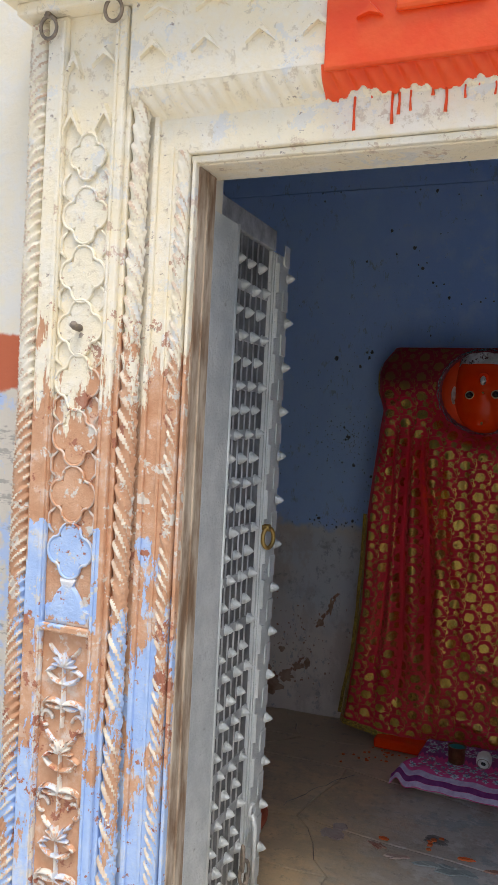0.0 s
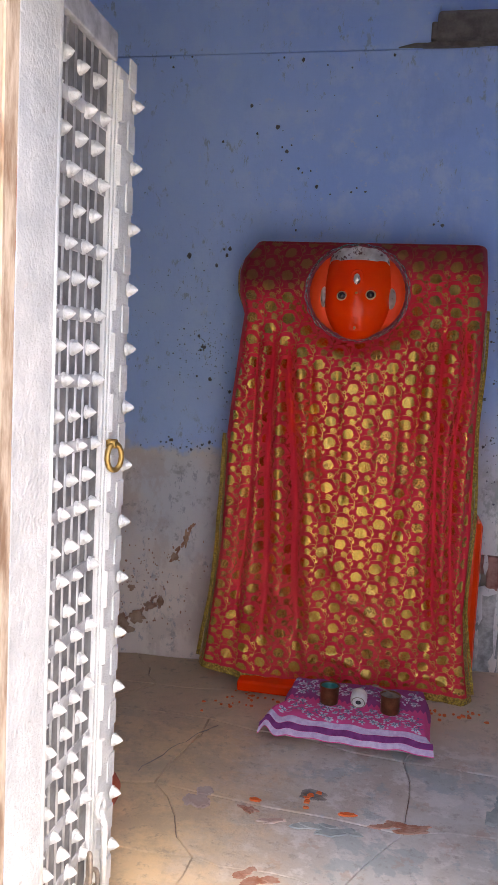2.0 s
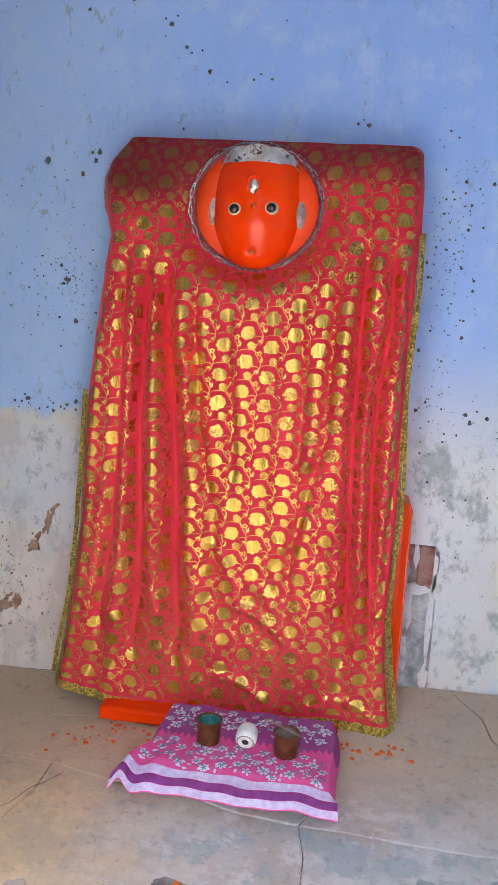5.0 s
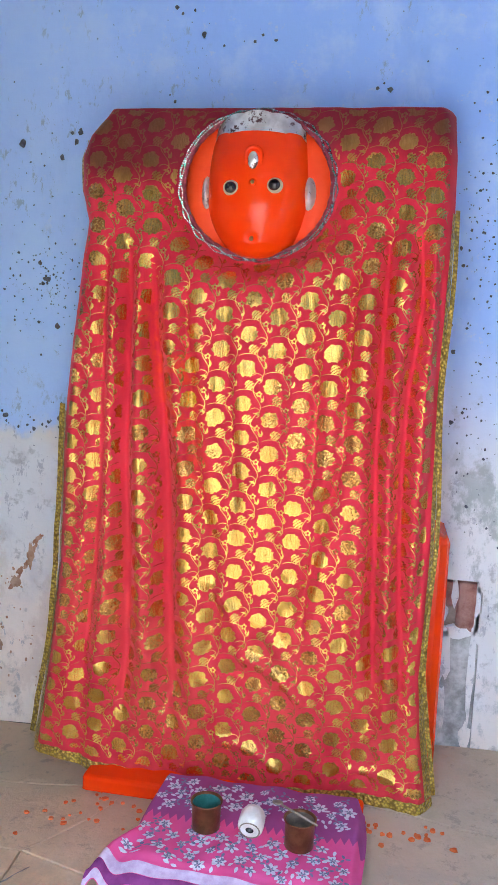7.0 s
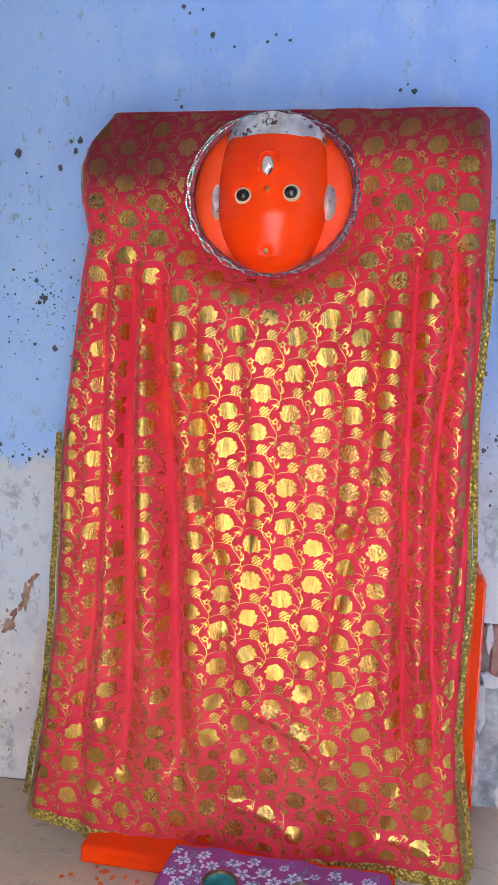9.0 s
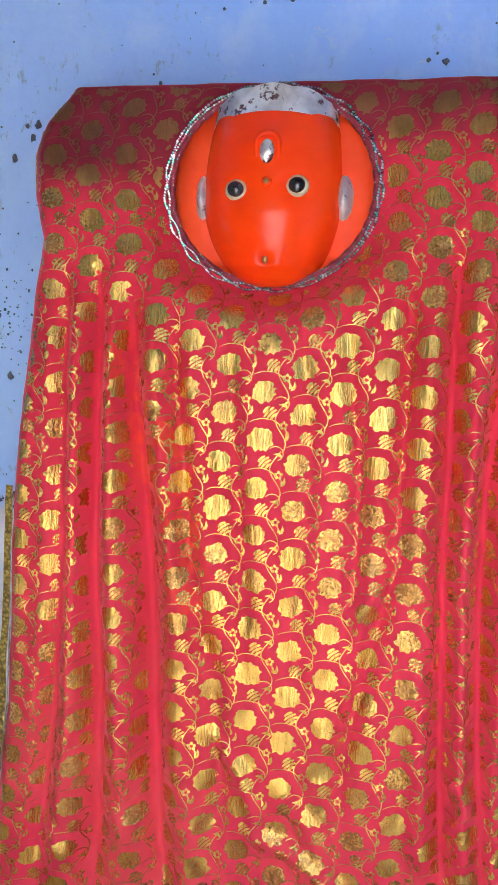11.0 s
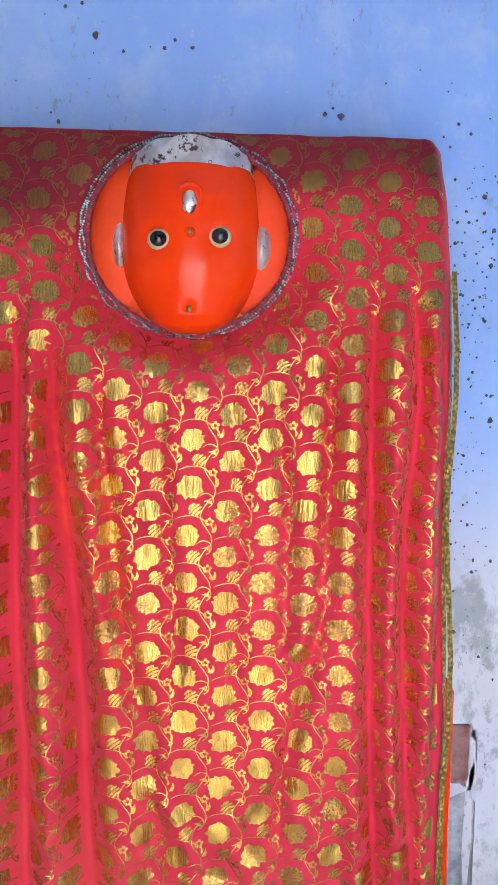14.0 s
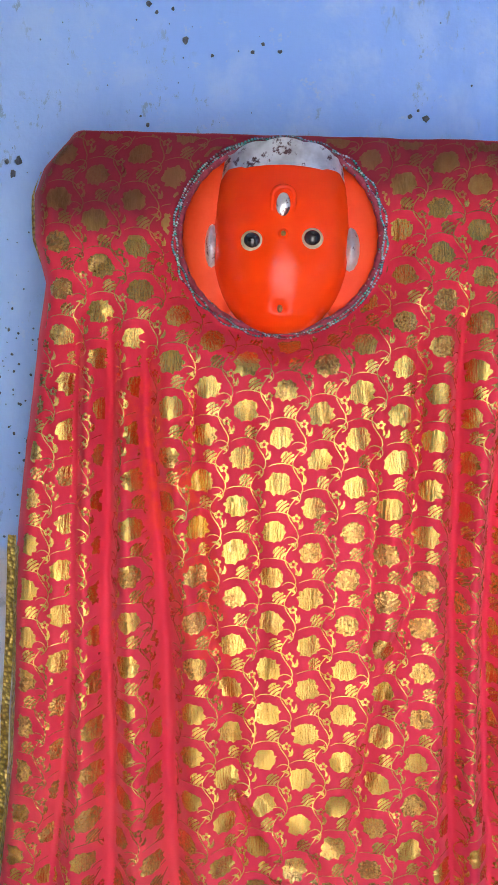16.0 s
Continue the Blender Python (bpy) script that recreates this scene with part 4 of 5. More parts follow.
# valleys between the hanging pleats: (height, across) from the gathered top to the foot, depth, half width
VALLEYS = [
    ([(1.66, -0.949), (1.38, -0.938), (1.05, -0.940), (0.36, -0.983)], 0.022, 0.017),
    ([(1.66, -0.881), (1.06, -0.874), (0.72, -0.860), (0.28, -0.867)], 0.042, 0.023),
    ([(1.62, -0.801), (1.39, -0.797), (1.06, -0.764), (0.73, -0.730), (0.30, -0.708)], 0.046, 0.026),
    ([(1.57, -0.711), (1.39, -0.697), (1.20, -0.669), (0.99, -0.650), (0.78, -0.600), (0.50, -0.580)], 0.016, 0.017),
    ([(1.68, -0.220), (1.26, -0.229), (1.05, -0.228), (0.81, -0.269), (0.61, -0.314)], 0.015, 0.016),
    ([(1.72, -0.131), (1.26, -0.126), (1.03, -0.134), (0.71, -0.121), (0.38, -0.091)], 0.032, 0.019),
    ([(1.74, -0.050), (1.48, -0.036), (1.24, -0.056), (0.64, -0.045), (0.39, -0.021)], 0.032, 0.018),
    ([(1.70, 0.018), (1.12, 0.016), (0.48, 0.018)], 0.018, 0.012),
    ([(1.56, -0.446), (1.25, -0.413), (0.85, -0.408)], 0.008, 0.016),
    ([(1.57, -0.344), (1.25, -0.303), (0.94, -0.316)], 0.012, 0.016),
    ([(1.54, -0.588), (1.24, -0.566), (0.92, -0.540)], 0.010, 0.016),
    ([(0.75, -0.200), (0.35, -0.165), (0.10, -0.150)], 0.010, 0.022),
    ([(0.60, -0.800), (0.10, -0.790)], 0.014, 0.026),
]
# slanting drags of the cloth: from, to, depth, half width
DRAGS = [((-0.68, 1.02), (-0.59, 0.64), 0.010, 0.020), ((-0.60, 0.66), (-0.49, 0.40), 0.014, 0.018), ((-0.52, 0.44), (-0.28, 0.28), 0.016, 0.018), ((-0.22, 1.12), (-0.34, 0.90), 0.012, 0.015), ((-0.90, 0.55), (-0.62, 0.10), 0.009, 0.022), ((-0.10, 0.62), (0.0, 0.36), 0.010, 0.015), ((-0.58, 0.16), (-0.36, 0.09), 0.012, 0.016), ((-0.16, 0.12), (0.02, 0.07), 0.008, 0.014), ((-0.44, 0.55), (-0.30, 0.20), 0.008, 0.020), ((-0.98, 0.42), (-0.86, 0.12), 0.010, 0.018)]
HOLE = (-0.523, 1.812, 0.229, 0.212)
RIPPLE = np.random.RandomState(5).uniform(0, 6.28, 12)


def cloth_point(p, q):
    """The drape's surface: p across from 0 to 1, q the height as if the hem hung level."""
    p, q = np.asarray(p, float), np.asarray(q, float)
    hem = interp(np.clip(p, 0, 1), HEM)
    z = np.where(q < 0.5, 0.5 - (0.5 - q) * (0.5 - hem) / 0.5, q)
    xl, xr = interp(z, LEFT), interp(z, RIGHT)
    x = xl + (xr - xl) * p
    y = interp(z, DEPTH)
    down = np.clip((1.6 - z) / 1.4, 0, 1)
    for line, depth, half in VALLEYS:
        depth = depth * 1.1
        start, end = line[0][0], line[-1][0]
        c = interp(z, line) + 0.006 * np.sin(z * 6.3 + line[0][1] * 30)
        grow = smooth01(-z, -start - 0.03, -start + 0.17) * (1 - 0.75 * smooth01(-z, -end - 0.12, -end + 0.22))
        d = (x - c) / (half * (1 + 0.35 * down))
        y = y + depth * grow * (np.exp(-d * d) - 0.35 * (np.exp(-((d - 2.0) / 1.1) ** 2) + np.exp(-((d + 2.0) / 1.1) ** 2)))
    for (xa, za), (xb, zb), depth, half in DRAGS:
        ux, uz = xb - xa, zb - za
        ln = math.hypot(ux, uz)
        t = ((x - xa) * ux + (z - za) * uz) / ln ** 2
        off = ((x - xa) * uz - (z - za) * ux) / ln + 0.03 * np.sin(np.pi * np.clip(t, 0, 1))
        y = y - depth * np.exp(-(off / half) ** 2) * smooth01(t, -0.1, 0.25) * smooth01(-t, -1.1, -0.75)
    for i in range(4):
        y = y + 0.0016 * np.sin(x * (19 + 7 * i) + RIPPLE[i] + 1.3 * np.sin(z * (5 + i))) * np.sin(z * (9 + 4 * i) + RIPPLE[i + 4])
    for i in range(4):
        y = y + 0.0009 * np.sin(x * (58 + 17 * i) + RIPPLE[i + 8] + 2.0 * np.sin(z * (11 + 3 * i))) * np.sin(z * (33 + 11 * i) + 1.5 * np.sin(x * (9 + 2 * i)) + RIPPLE[i])
    # drawn back to the stone round the face
    rho = np.sqrt(((x - HOLE[0]) / HOLE[2]) ** 2 + ((z - HOLE[1]) / HOLE[3]) ** 2)
    y = y + (4.422 - y) * np.where(rho < 1, 1.0, np.exp(-((rho - 1) / 0.22) ** 2)) * smooth01(-z, -2.02, -1.96)
    # flare and belly at the foot, edges turned back round the stone
    y = y - 0.008 * smooth01(-z, -0.25, 0.0) * (0.5 + 0.5 * np.sin(x * 13 + 0.5))
    e = np.minimum(p, 1 - p) * 1.08
    y = y + 0.055 * np.clip(1 - e / 0.045, 0, 1) ** 2
    # over the top
    over = np.clip(q - 2.034, 0, None)
    y = y + over * 5.0
    z = np.where(q > 2.034, 2.034 + 0.008 * np.sin(np.clip(over / 0.05, 0, 1) * 1.57) + 0.003 * np.sin(x * 23), z)
    return np.stack([x, y, z], -1)


def cloth_offset(p, q, lift):
    a = cloth_point(p, q)
    u = cloth_point(np.asarray(p) + 0.002, q) - cloth_point(np.asarray(p) - 0.002, q)
    v = cloth_point(p, np.asarray(q) + 0.002) - cloth_point(p, np.asarray(q) - 0.002)
    n = np.cross(u, v)
    n /= np.linalg.norm(n, axis=-1, keepdims=True) + 1e-9
    n *= np.where(n[..., 1:2] > 0, -1, 1)
    return a + n * lift


def in_hole(pt, grow=1.0):
    return ((pt[..., 0] - HOLE[0]) / HOLE[2]) ** 2 + ((pt[..., 2] - HOLE[1]) / HOLE[3]) ** 2 < grow ** 2


pp, qq = np.meshgrid(np.linspace(0, 1, 236), np.concatenate([np.linspace(2.082, 2.034, 10)[:-1], np.linspace(2.034, 0.0, 404)]))
sheet_pts = cloth_point(pp, qq)
mid = (sheet_pts[:-1, :-1] + sheet_pts[1:, 1:]) / 2
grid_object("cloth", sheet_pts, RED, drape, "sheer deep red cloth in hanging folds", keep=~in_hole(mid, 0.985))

# gold foil print
def foil_polygons():
    """Foil shapes on the flat cloth, each a ring pattern of (s, q) points with faces."""
    rng = random.Random(21)
    verts, faces = [], []

    def fan(cx, cz, radii, rings, turn=0.0, sx=1.0):
        n = len(radii)
        base = len(verts)
        verts.append((cx, cz))
        for k in range(1, rings + 1):
            for i, r in enumerate(radii):
                a = 2 * math.pi * i / n + turn
                verts.append((cx + sx * r * k / rings * math.cos(a), cz + r * k / rings * math.sin(a)))
        for i in range(n):
            j = (i + 1) % n
            faces.append((base, base + 1 + i, base + 1 + j))
            for k in range(rings - 1):
                a, b = base + 1 + k * n, base + 1 + (k + 1) * n
                faces.append((a + i, b + i, b + j, a + j))

    def strip(pts, widths):
        base = len(verts)
        for i, (x, z) in enumerate(pts):
            a, b = pts[max(0, i - 1)], pts[min(len(pts) - 1, i + 1)]
            dx, dz = b[0] - a[0], b[1] - a[1]
            ln = math.hypot(dx, dz) or 1
            verts.append((x - dz / ln * widths[i], z + dx / ln * widths[i]))
            verts.append((x + dz / ln * widths[i], z - dx / ln * widths[i]))
        for i in range(len(pts) - 1):
            k = base + 2 * i
            faces.append((k, k + 1, k + 3, k + 2))

    def bloom(cx, cz, r):
        # a nodding flower, round at the neck, its hanging petals ragged and scalloped
        radii = []
        for i in range(36):
            a = math.pi * i / 18
            square = (abs(math.cos(a)) ** 3 + abs(math.sin(a)) ** 3) ** (-1 / 3)
            k = 0.30 + 0.70 * square
            if math.sin(a) < 0.25:
                k *= 0.95 + 0.17 * abs(math.sin(a * 4.5 + 0.4))
            else:
                k *= 0.95
            radii.append(r * k * rng.uniform(0.86, 1.08))
        fan(cx, cz, radii, 3, rng.uniform(-0.1, 0.45), 1.06)

    def rosette(cx, cz, r):
        # a small round bud of slanting petals
        a0 = rng.uniform(0.5, 0.9)
        ca, sa = math.cos(a0), math.sin(a0)
        for v, half in ((-0.70, 0.62), (-0.24, 0.95), (0.24, 0.95), (0.70, 0.62)):
            pts = [(cx + r * (u * half * ca - (v + 0.16 * (1 - u * u)) * sa), cz + r * (u * half * sa + (v + 0.16 * (1 - u * u)) * ca)) for u in (-1, -0.5, 0, 0.5, 1)]
            strip(pts, [r * w for w in (0.12, 0.19, 0.205, 0.19, 0.12)])

    def tiny(cx, cz, r):
        for k in range(5):
            a = 1.2566 * k + 0.3
            fan(cx + r * 0.62 * math.cos(a), cz + r * 0.62 * math.sin(a), [r * 0.36] * 7, 1)

    def leaf(cx, cz, ln, a):
        strip([(cx + ln * t * math.cos(a + 0.8 * t), cz + ln * t * math.sin(a + 0.8 * t)) for t in (0, 0.3, 0.6, 1)], [0.0008, ln * 0.2, ln * 0.15, 0.0006])

    pitch_x, pitch_z = 0.082, 0.099
    for i in range(-11, 12):
        for j in range(-1, 22):
            cx = i * pitch_x + rng.uniform(-0.003, 0.003)
            cz = j * pitch_z + (0.052 if i % 2 else 0.0) + rng.uniform(-0.003, 0.003)
            bloom(cx, cz, 0.0236 * rng.uniform(0.93, 1.06))
            rosette(cx + 0.016, cz + 0.052, 0.0150)
            tiny(cx + 0.046, cz + 0.028, 0.0100)
            # vine: an S-curve with tendrils, climbing between the columns
            path = [(cx + 0.040 + 0.013 * math.sin(t * 6.283 + 0.6), cz - 0.028 + 0.105 * t) for t in np.linspace(0, 1, 13)]
            strip(path, [0.0012] * 13)
            hook = [(cx + 0.004 + 0.036 * math.cos(a), cz + 0.021 + 0.020 * math.sin(a)) for a in np.linspace(0.1, 2.5, 8)]
            strip(hook, [0.0012, 0.0012, 0.0012, 0.0011, 0.0011, 0.001, 0.0008, 0.0005])
            strip([(cx + 0.036 + 0.017 * math.cos(a), cz + 0.072 + 0.015 * math.sin(a)) for a in np.linspace(-1.2, 2.6, 9)], [0.0011] * 8 + [0.0005])
            leaf(cx + 0.050, cz + 0.064, 0.019, 2.0)
            leaf(cx - 0.030, cz + 0.048, 0.020, 0.4)
            leaf(cx + 0.052, cz + 0.006, 0.015, 0.9)
    return np.array(verts), faces


fv, ff = foil_polygons()
# the print follows the cloth over and into its pleats: across-lengths are taken along the surface
rows_q = np.linspace(-0.02, 2.06, 260)
gp, gq = np.meshgrid(np.linspace(0, 1, 420), rows_q)
surf = cloth_point(gp, gq)
flat_step = np.abs(np.diff(surf[..., 0], axis=1))
arc_step = np.hypot(flat_step, np.diff(surf[..., 1], axis=1))
arc = np.concatenate([np.zeros((len(rows_q), 1)), np.cumsum(0.75 * flat_step + 0.25 * arc_step, axis=1)], 1)
arc -= arc[:, 210:211]
fq = fv[:, 1]
at = np.clip((fq - rows_q[0]) / (rows_q[1] - rows_q[0]), 0, len(rows_q) - 1.001)
fp = np.zeros(len(fv))
for r in range(len(rows_q) - 1):
    here = at.astype(int) == r
    if here.any():
        w = at[here] - r
        fp[here] = (1 - w) * np.interp(fv[here, 0], arc[r], gp[0], -1, 2) + w * np.interp(fv[here, 0], arc[r + 1], gp[0], -1, 2)
fpt = cloth_offset(fp, fq, 0.0016)
ok = (fp > 0.022) & (fp < 0.982) & (fq > 0.045) & (fq < 2.03) & ~in_hole(fpt, 1.05)
# the print disappears into the tucks of the deeper pleats
for line, depth, half in VALLEYS:
    if depth > 0.02:
        c = interp(fpt[:, 2], line) + 0.006 * np.sin(fpt[:, 2] * 6.3 + line[0][1] * 30)
        tuck = (0.5 if depth > 0.04 else 0.25) * half * smooth01(-fpt[:, 2], -line[0][0], -line[0][0] + 0.25) * smooth01(fpt[:, 2], line[-1][0] - 0.1, line[-1][0] + 0.2)
        ok &= np.abs(fpt[:, 0] - c) > tuck
ff = [f for f in ff if all(ok[i] for i in f)]
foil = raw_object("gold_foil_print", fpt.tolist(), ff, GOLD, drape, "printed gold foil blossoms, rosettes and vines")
tagged(foil, kind="stuff")

# sequin ribbon along the hem and both edges
def ribbon(name, along, across_lift=0.004):
    """along: list of rows of (p, q) points across the ribbon."""
    a = np.array(along)
    pts = cloth_offset(a[..., 0], a[..., 1], across_lift)
    s = np.arange(a.shape[0])[:, None]
    pts[..., 1] -= 0.002 * np.sin(s * 0.9) * np.linspace(0, 1, a.shape[1])[None, :]
    return grid_object(name, pts, RIBBON, drape, "gold sequin border ribbon")


ribbon("ribbon", [[(p, q) for q in np.linspace(0.0, 0.034, 4)] for p in np.linspace(0.0, 1.0, 240)])
ribbon("ribbon", [[(p, q) for p in np.linspace(0.0, 0.017 + 0.008 * smooth01(-q, -0.4, 0.0), 4)] for q in np.linspace(0.036, 1.13, 210)])
ribbon("ribbon", [[(p, q) for p in np.linspace(1.0, 0.990 - 0.007 * smooth01(-q, -0.6, 0.0), 4)] for q in np.linspace(0.036, 1.74, 320)])
# loose outer strip of the ribbon standing off the stone
qs = np.linspace(0.04, 1.75, 160)
edge = cloth_point(np.ones_like(qs), qs)
flap = np.stack([np.stack([edge[:, 0] + 0.013 * t + 0.004 * np.sin(qs * 9), edge[:, 1] - 0.012 + 0.006 * t, edge[:, 2]], -1) for t in (0, 0.5, 1.0)], 1)
grid_object("ribbon", flap, RIBBON, drape, "gold sequin border ribbon")
qs = np.linspace(0.04, 1.15, 120)
edge = cloth_point(np.zeros_like(qs), qs)
flap = np.stack([np.stack([edge[:, 0] - 0.020 * t - 0.003 * np.sin(qs * 11), edge[:, 1] - 0.012 + 0.006 * t, edge[:, 2]], -1) for t in (0, 0.5, 1.0)], 1)
grid_object("ribbon", flap, RIBBON, drape, "gold sequin border ribbon")

zs = np.linspace(1.70, 1.95, 30)
bit = np.stack([np.stack([interp(zs, LEFT) - 0.004 - 0.012 * t * np.sin((zs - 1.70) / 0.25 * np.pi) ** 0.6, np.full_like(zs, 4.462) + 0.01 * t, zs], -1) for t in (0, 0.5, 1.0)], 1)
grid_object("ribbon", bit, RIBBON, drape, "gold sequin border ribbon")

# bead trim round the opening for the face
def trim_path(grow, n):
    path = []
    for k in range(n):
        a = 2 * math.pi * k / n
        x, z = HOLE[0] + (HOLE[2] + grow) * math.sin(a), HOLE[1] + (HOLE[3] + grow) * math.cos(a)
        p = (x - interp(z, LEFT)) / (interp(z, RIGHT) - interp(z, LEFT))
        c = cloth_point(np.array([p]), np.array([z]))[0]
        path.append((float(c[0]), float(c[1]), float(c[2])))
    return path


rng = random.Random(8)
part("rolled_seam", tube(bmesh.new(), [(x, y - 0.001, z) for x, y, z in trim_path(-0.009, 120)], [0.0075 + 0.0012 * math.sin(k * 1.9) for k in range(120)], 8, True), SEAM, drape, "dark maroon rolled seam round the face")
bm = bmesh.new()
for lane, grow, size in ((0, 0.0035, 0.0036), (1, -0.0035, 0.0036), (2, -0.0120, 0.0024)):
    for k, (x, y, z) in enumerate(trim_path(grow, 230 if lane < 2 else 170)):
        twist = 0.0022 * math.sin(k * 0.55 + lane * 3.14)
        if lane < 2 or rng.random() < 0.6:
            bmesh.ops.create_icosphere(bm, subdivisions=1, radius=size * rng.uniform(0.8, 1.25), matrix=Matrix.Translation((x + twist, y - 0.006, z + twist)))
tagged(part("bead_trim", bm, BEAD, drape, "twisted strands of iridescent silver and green beads round the face"), kind="stuff")

# ---- the low stool with its printed cloth ----
stool_cloth = thing("offering_cloth", "pink and purple flower-printed cotton cloth over a low step", "cloth")
MX0, MX1, MY0, MY1, MZ = -0.690, -0.095, 3.795, 4.20, 0.098
step = part("low_step", boxed(MX0 + 0.03, MX1 - 0.03, MY0 + 0.02, 4.21, 0.0, MZ - 0.008, 0.01), STONE)
tagged(step, "low stone step under the printed cloth", "step")


def mat_point(u, v):
    """u across from 0 to 1, v from the back (0) over the edge to the floor in front (1)."""
    u, v = np.asarray(u, float), np.asarray(v, float)
    s = v * 0.50
    flat = MY1 - 0.002 - MY0
    y = np.where(s < flat, MY1 - s, MY0 - 0.55 * (s - flat) - 0.012 * smooth01(s, flat, flat + 0.03))
    z = np.where(s < flat, MZ, MZ - 0.80 * (s - flat))
    bend = smooth01(s, flat - 0.03, flat + 0.03)
    z = z - 0.006 * bend * (1 - bend) * 4
    x = MX0 + (MX1 - MX0) * u + 0.02 * (u - 0.45) * v + 0.012 * np.sin(v * 7) * (u - 0.5)
    z = z + 0.003 * np.sin(x * 31 + y * 12) + 0.002 * np.sin(x * 57 - y * 40)
    y = y + 0.008 * np.sin(x * 24 + 1.0) * bend
    # hem rises and falls, one corner kicked out
    corner = smooth01(-u, -0.22, -0.02) * smooth01(v, 0.45, 0.9)
    x = x - 0.060 * corner
    y = y + 0.020 * corner * np.sin(u * 40)
    z = z + 0.026 * corner * np.sin(u * 34) ** 2
    edge_r, edge_l = smooth01(u, 0.955, 1.0), smooth01(-u, -0.045, 0.0)
    z = z - (0.05 * edge_r + 0.05 * edge_l) * (1 - bend)
    return np.stack([x, y, np.maximum(z, 0.008)], -1)


uu, vv = np.meshgrid(np.linspace(0, 1, 110), np.linspace(0, 0.955, 90))
grid_object("cloth", mat_point(uu, vv), PINK, stool_cloth)


def mat_band(v0, v1, material, label):
    a, b = np.meshgrid(np.linspace(0, 1, 110), np.linspace(v0, v1, 8))
    pts = mat_point(a, b)
    pts[..., 1] -= 0.0022
    pts[..., 2] += 0.0015
    grid_object("stripe", pts, material, stool_cloth, label)


mat_band(0.805, 0.850, STRIPE, "pale patterned stripe")
mat_band(0.852, 0.900, PURPLE, "purple stripe")
mat_band(0.902, 0.948, STRIPE, "white stripe")

rng = random.Random(3)
pv, pf, dv, df = [], [], [], []


def mat_flower(u, v, r, petals, turn, out_v, out_f):
    for k in range(petals):
        a = 2 * math.pi * k / petals + turn
        base = len(out_v)
        for t, w in ((0.1, 0.05), (0.4, 0.22), (0.75, 0.24), (1.0, 0.04)):
            for s in (-1, 1):
                x, y = r * (t * math.cos(a) - s * w * math.sin(a)), r * (t * math.sin(a) + s * w * math.cos(a))
                out_v.append((u + x / 0.62, v + y / 0.50))
        for i in range(3):
            k2 = base + 2 * i
            out_f.append((k2, k2 + 1, k2 + 3, k2 + 2))


for k in range(84):
    u, v = 0.05 + 0.9 * ((k * 0.381966) % 1.0), 0.04 + 0.74 * (k + 0.5) / 84
    if 0.30 < v < 0.46 and k % 4:
        continue
    t = rng.uniform(0, 3)
    mat_flower(u, v, rng.uniform(0.013, 0.023), rng.choice((5, 6, 7)), t, pv, pf)
    mat_flower(u, v, 0.010, 5, t + 0.5, dv, df)
    mat_flower(u + rng.uniform(-0.06, 0.06), v + 0.035, 0.019, 2, t * 2, pv, pf)
    mat_flower(u + rng.uniform(-0.05, 0.05), v - 0.03, 0.016, 3, t * 3, dv, df)
for vs, fs, mt, lift in ((pv, pf, SALMON_LINE, 0.0014), (dv, df, PRINT_DARK, 0.0022)):
    a = np.array(vs)
    good = (a[:, 0] > 0.02) & (a[:, 0] < 0.98) & (a[:, 1] > 0.02) & (a[:, 1] < 0.80)
    pts = mat_point(a[:, 0], a[:, 1])
    pts[:, 2] += lift
    pts[:, 1] -= lift * 0.8
    ob = raw_object("flower_print", pts.tolist(), [f for f in fs if all(good[i] for i in f)], mt, stool_cloth, "printed pale lilac flowers")
    tagged(ob, kind="stuff")


def copper_cup(x, y, z, lean, label, patina):
    cup = thing("copper_cup", label, "cup", "cups before the idol", at=(x, y, z))
    cup.rotation_euler = (lean, 0, 0)
    part("wall", lathe(bmesh.new(), [(0.001, 0.002), (0.034, 0.0), (0.037, 0.003), (0.0375, 0.034), (0.0385, 0.066), (0.042, 0.073), (0.0425, 0.0755), (0.040, 0.0765), (0.0365, 0.070)], 32), COPPER, cup)
    part("lining", lathe(bmesh.new(), [(0.0362, 0.0705), (0.0350, 0.034), (0.033, 0.012), (0.001, 0.010)], 32), PATINA if patina else IRON, cup, "green patina lining" if patina else "dark lining")
    return cup


copper_cup(-0.503, 3.965, MZ + 0.003, 0.0, "tarnished copper cup with a green patina inside", True)
c2 = copper_cup(-0.256, 3.945, MZ + 0.003, 0.0, "tarnished copper cup holding a thin metal spoon", False)
spoon = thing("spoon", "thin metal offering spoon lying in the copper cup", "spoon", at=(-0.256, 3.945, MZ + 0.078))
part("stem", tube(bmesh.new(), [(-0.055, 0.025, 0.016), (-0.02, 0.01, 0.010), (0.045, -0.02, 0.0)], 0.0028), IRON, spoon)
bm = bmesh.new()
bmesh.ops.create_uvsphere(bm, u_segments=14, v_segments=8, radius=0.012, matrix=Matrix.Translation((-0.062, 0.028, 0.017)) @ Matrix.Diagonal((1.2, 0.8, 0.4, 1)))
part("bowl", bm, IRON, spoon, "", True)
pot = thing("enamel_pot", "small white enamel pot lying on its side", "pot", at=(-0.382, 3.955, MZ + 0.037))
pot.rotation_euler = (radians(108), radians(6), 0)
pot.scale = (0.88, 0.88, 0.88)
part("body", lathe(bmesh.new(), [(0.001, -0.045), (0.030, -0.044), (0.037, -0.03), (0.0385, 0.0), (0.037, 0.014), (0.031, 0.022), (0.022, 0.025), (0.0125, 0.024), (0.012, 0.021)], 32), ENAMEL, pot)
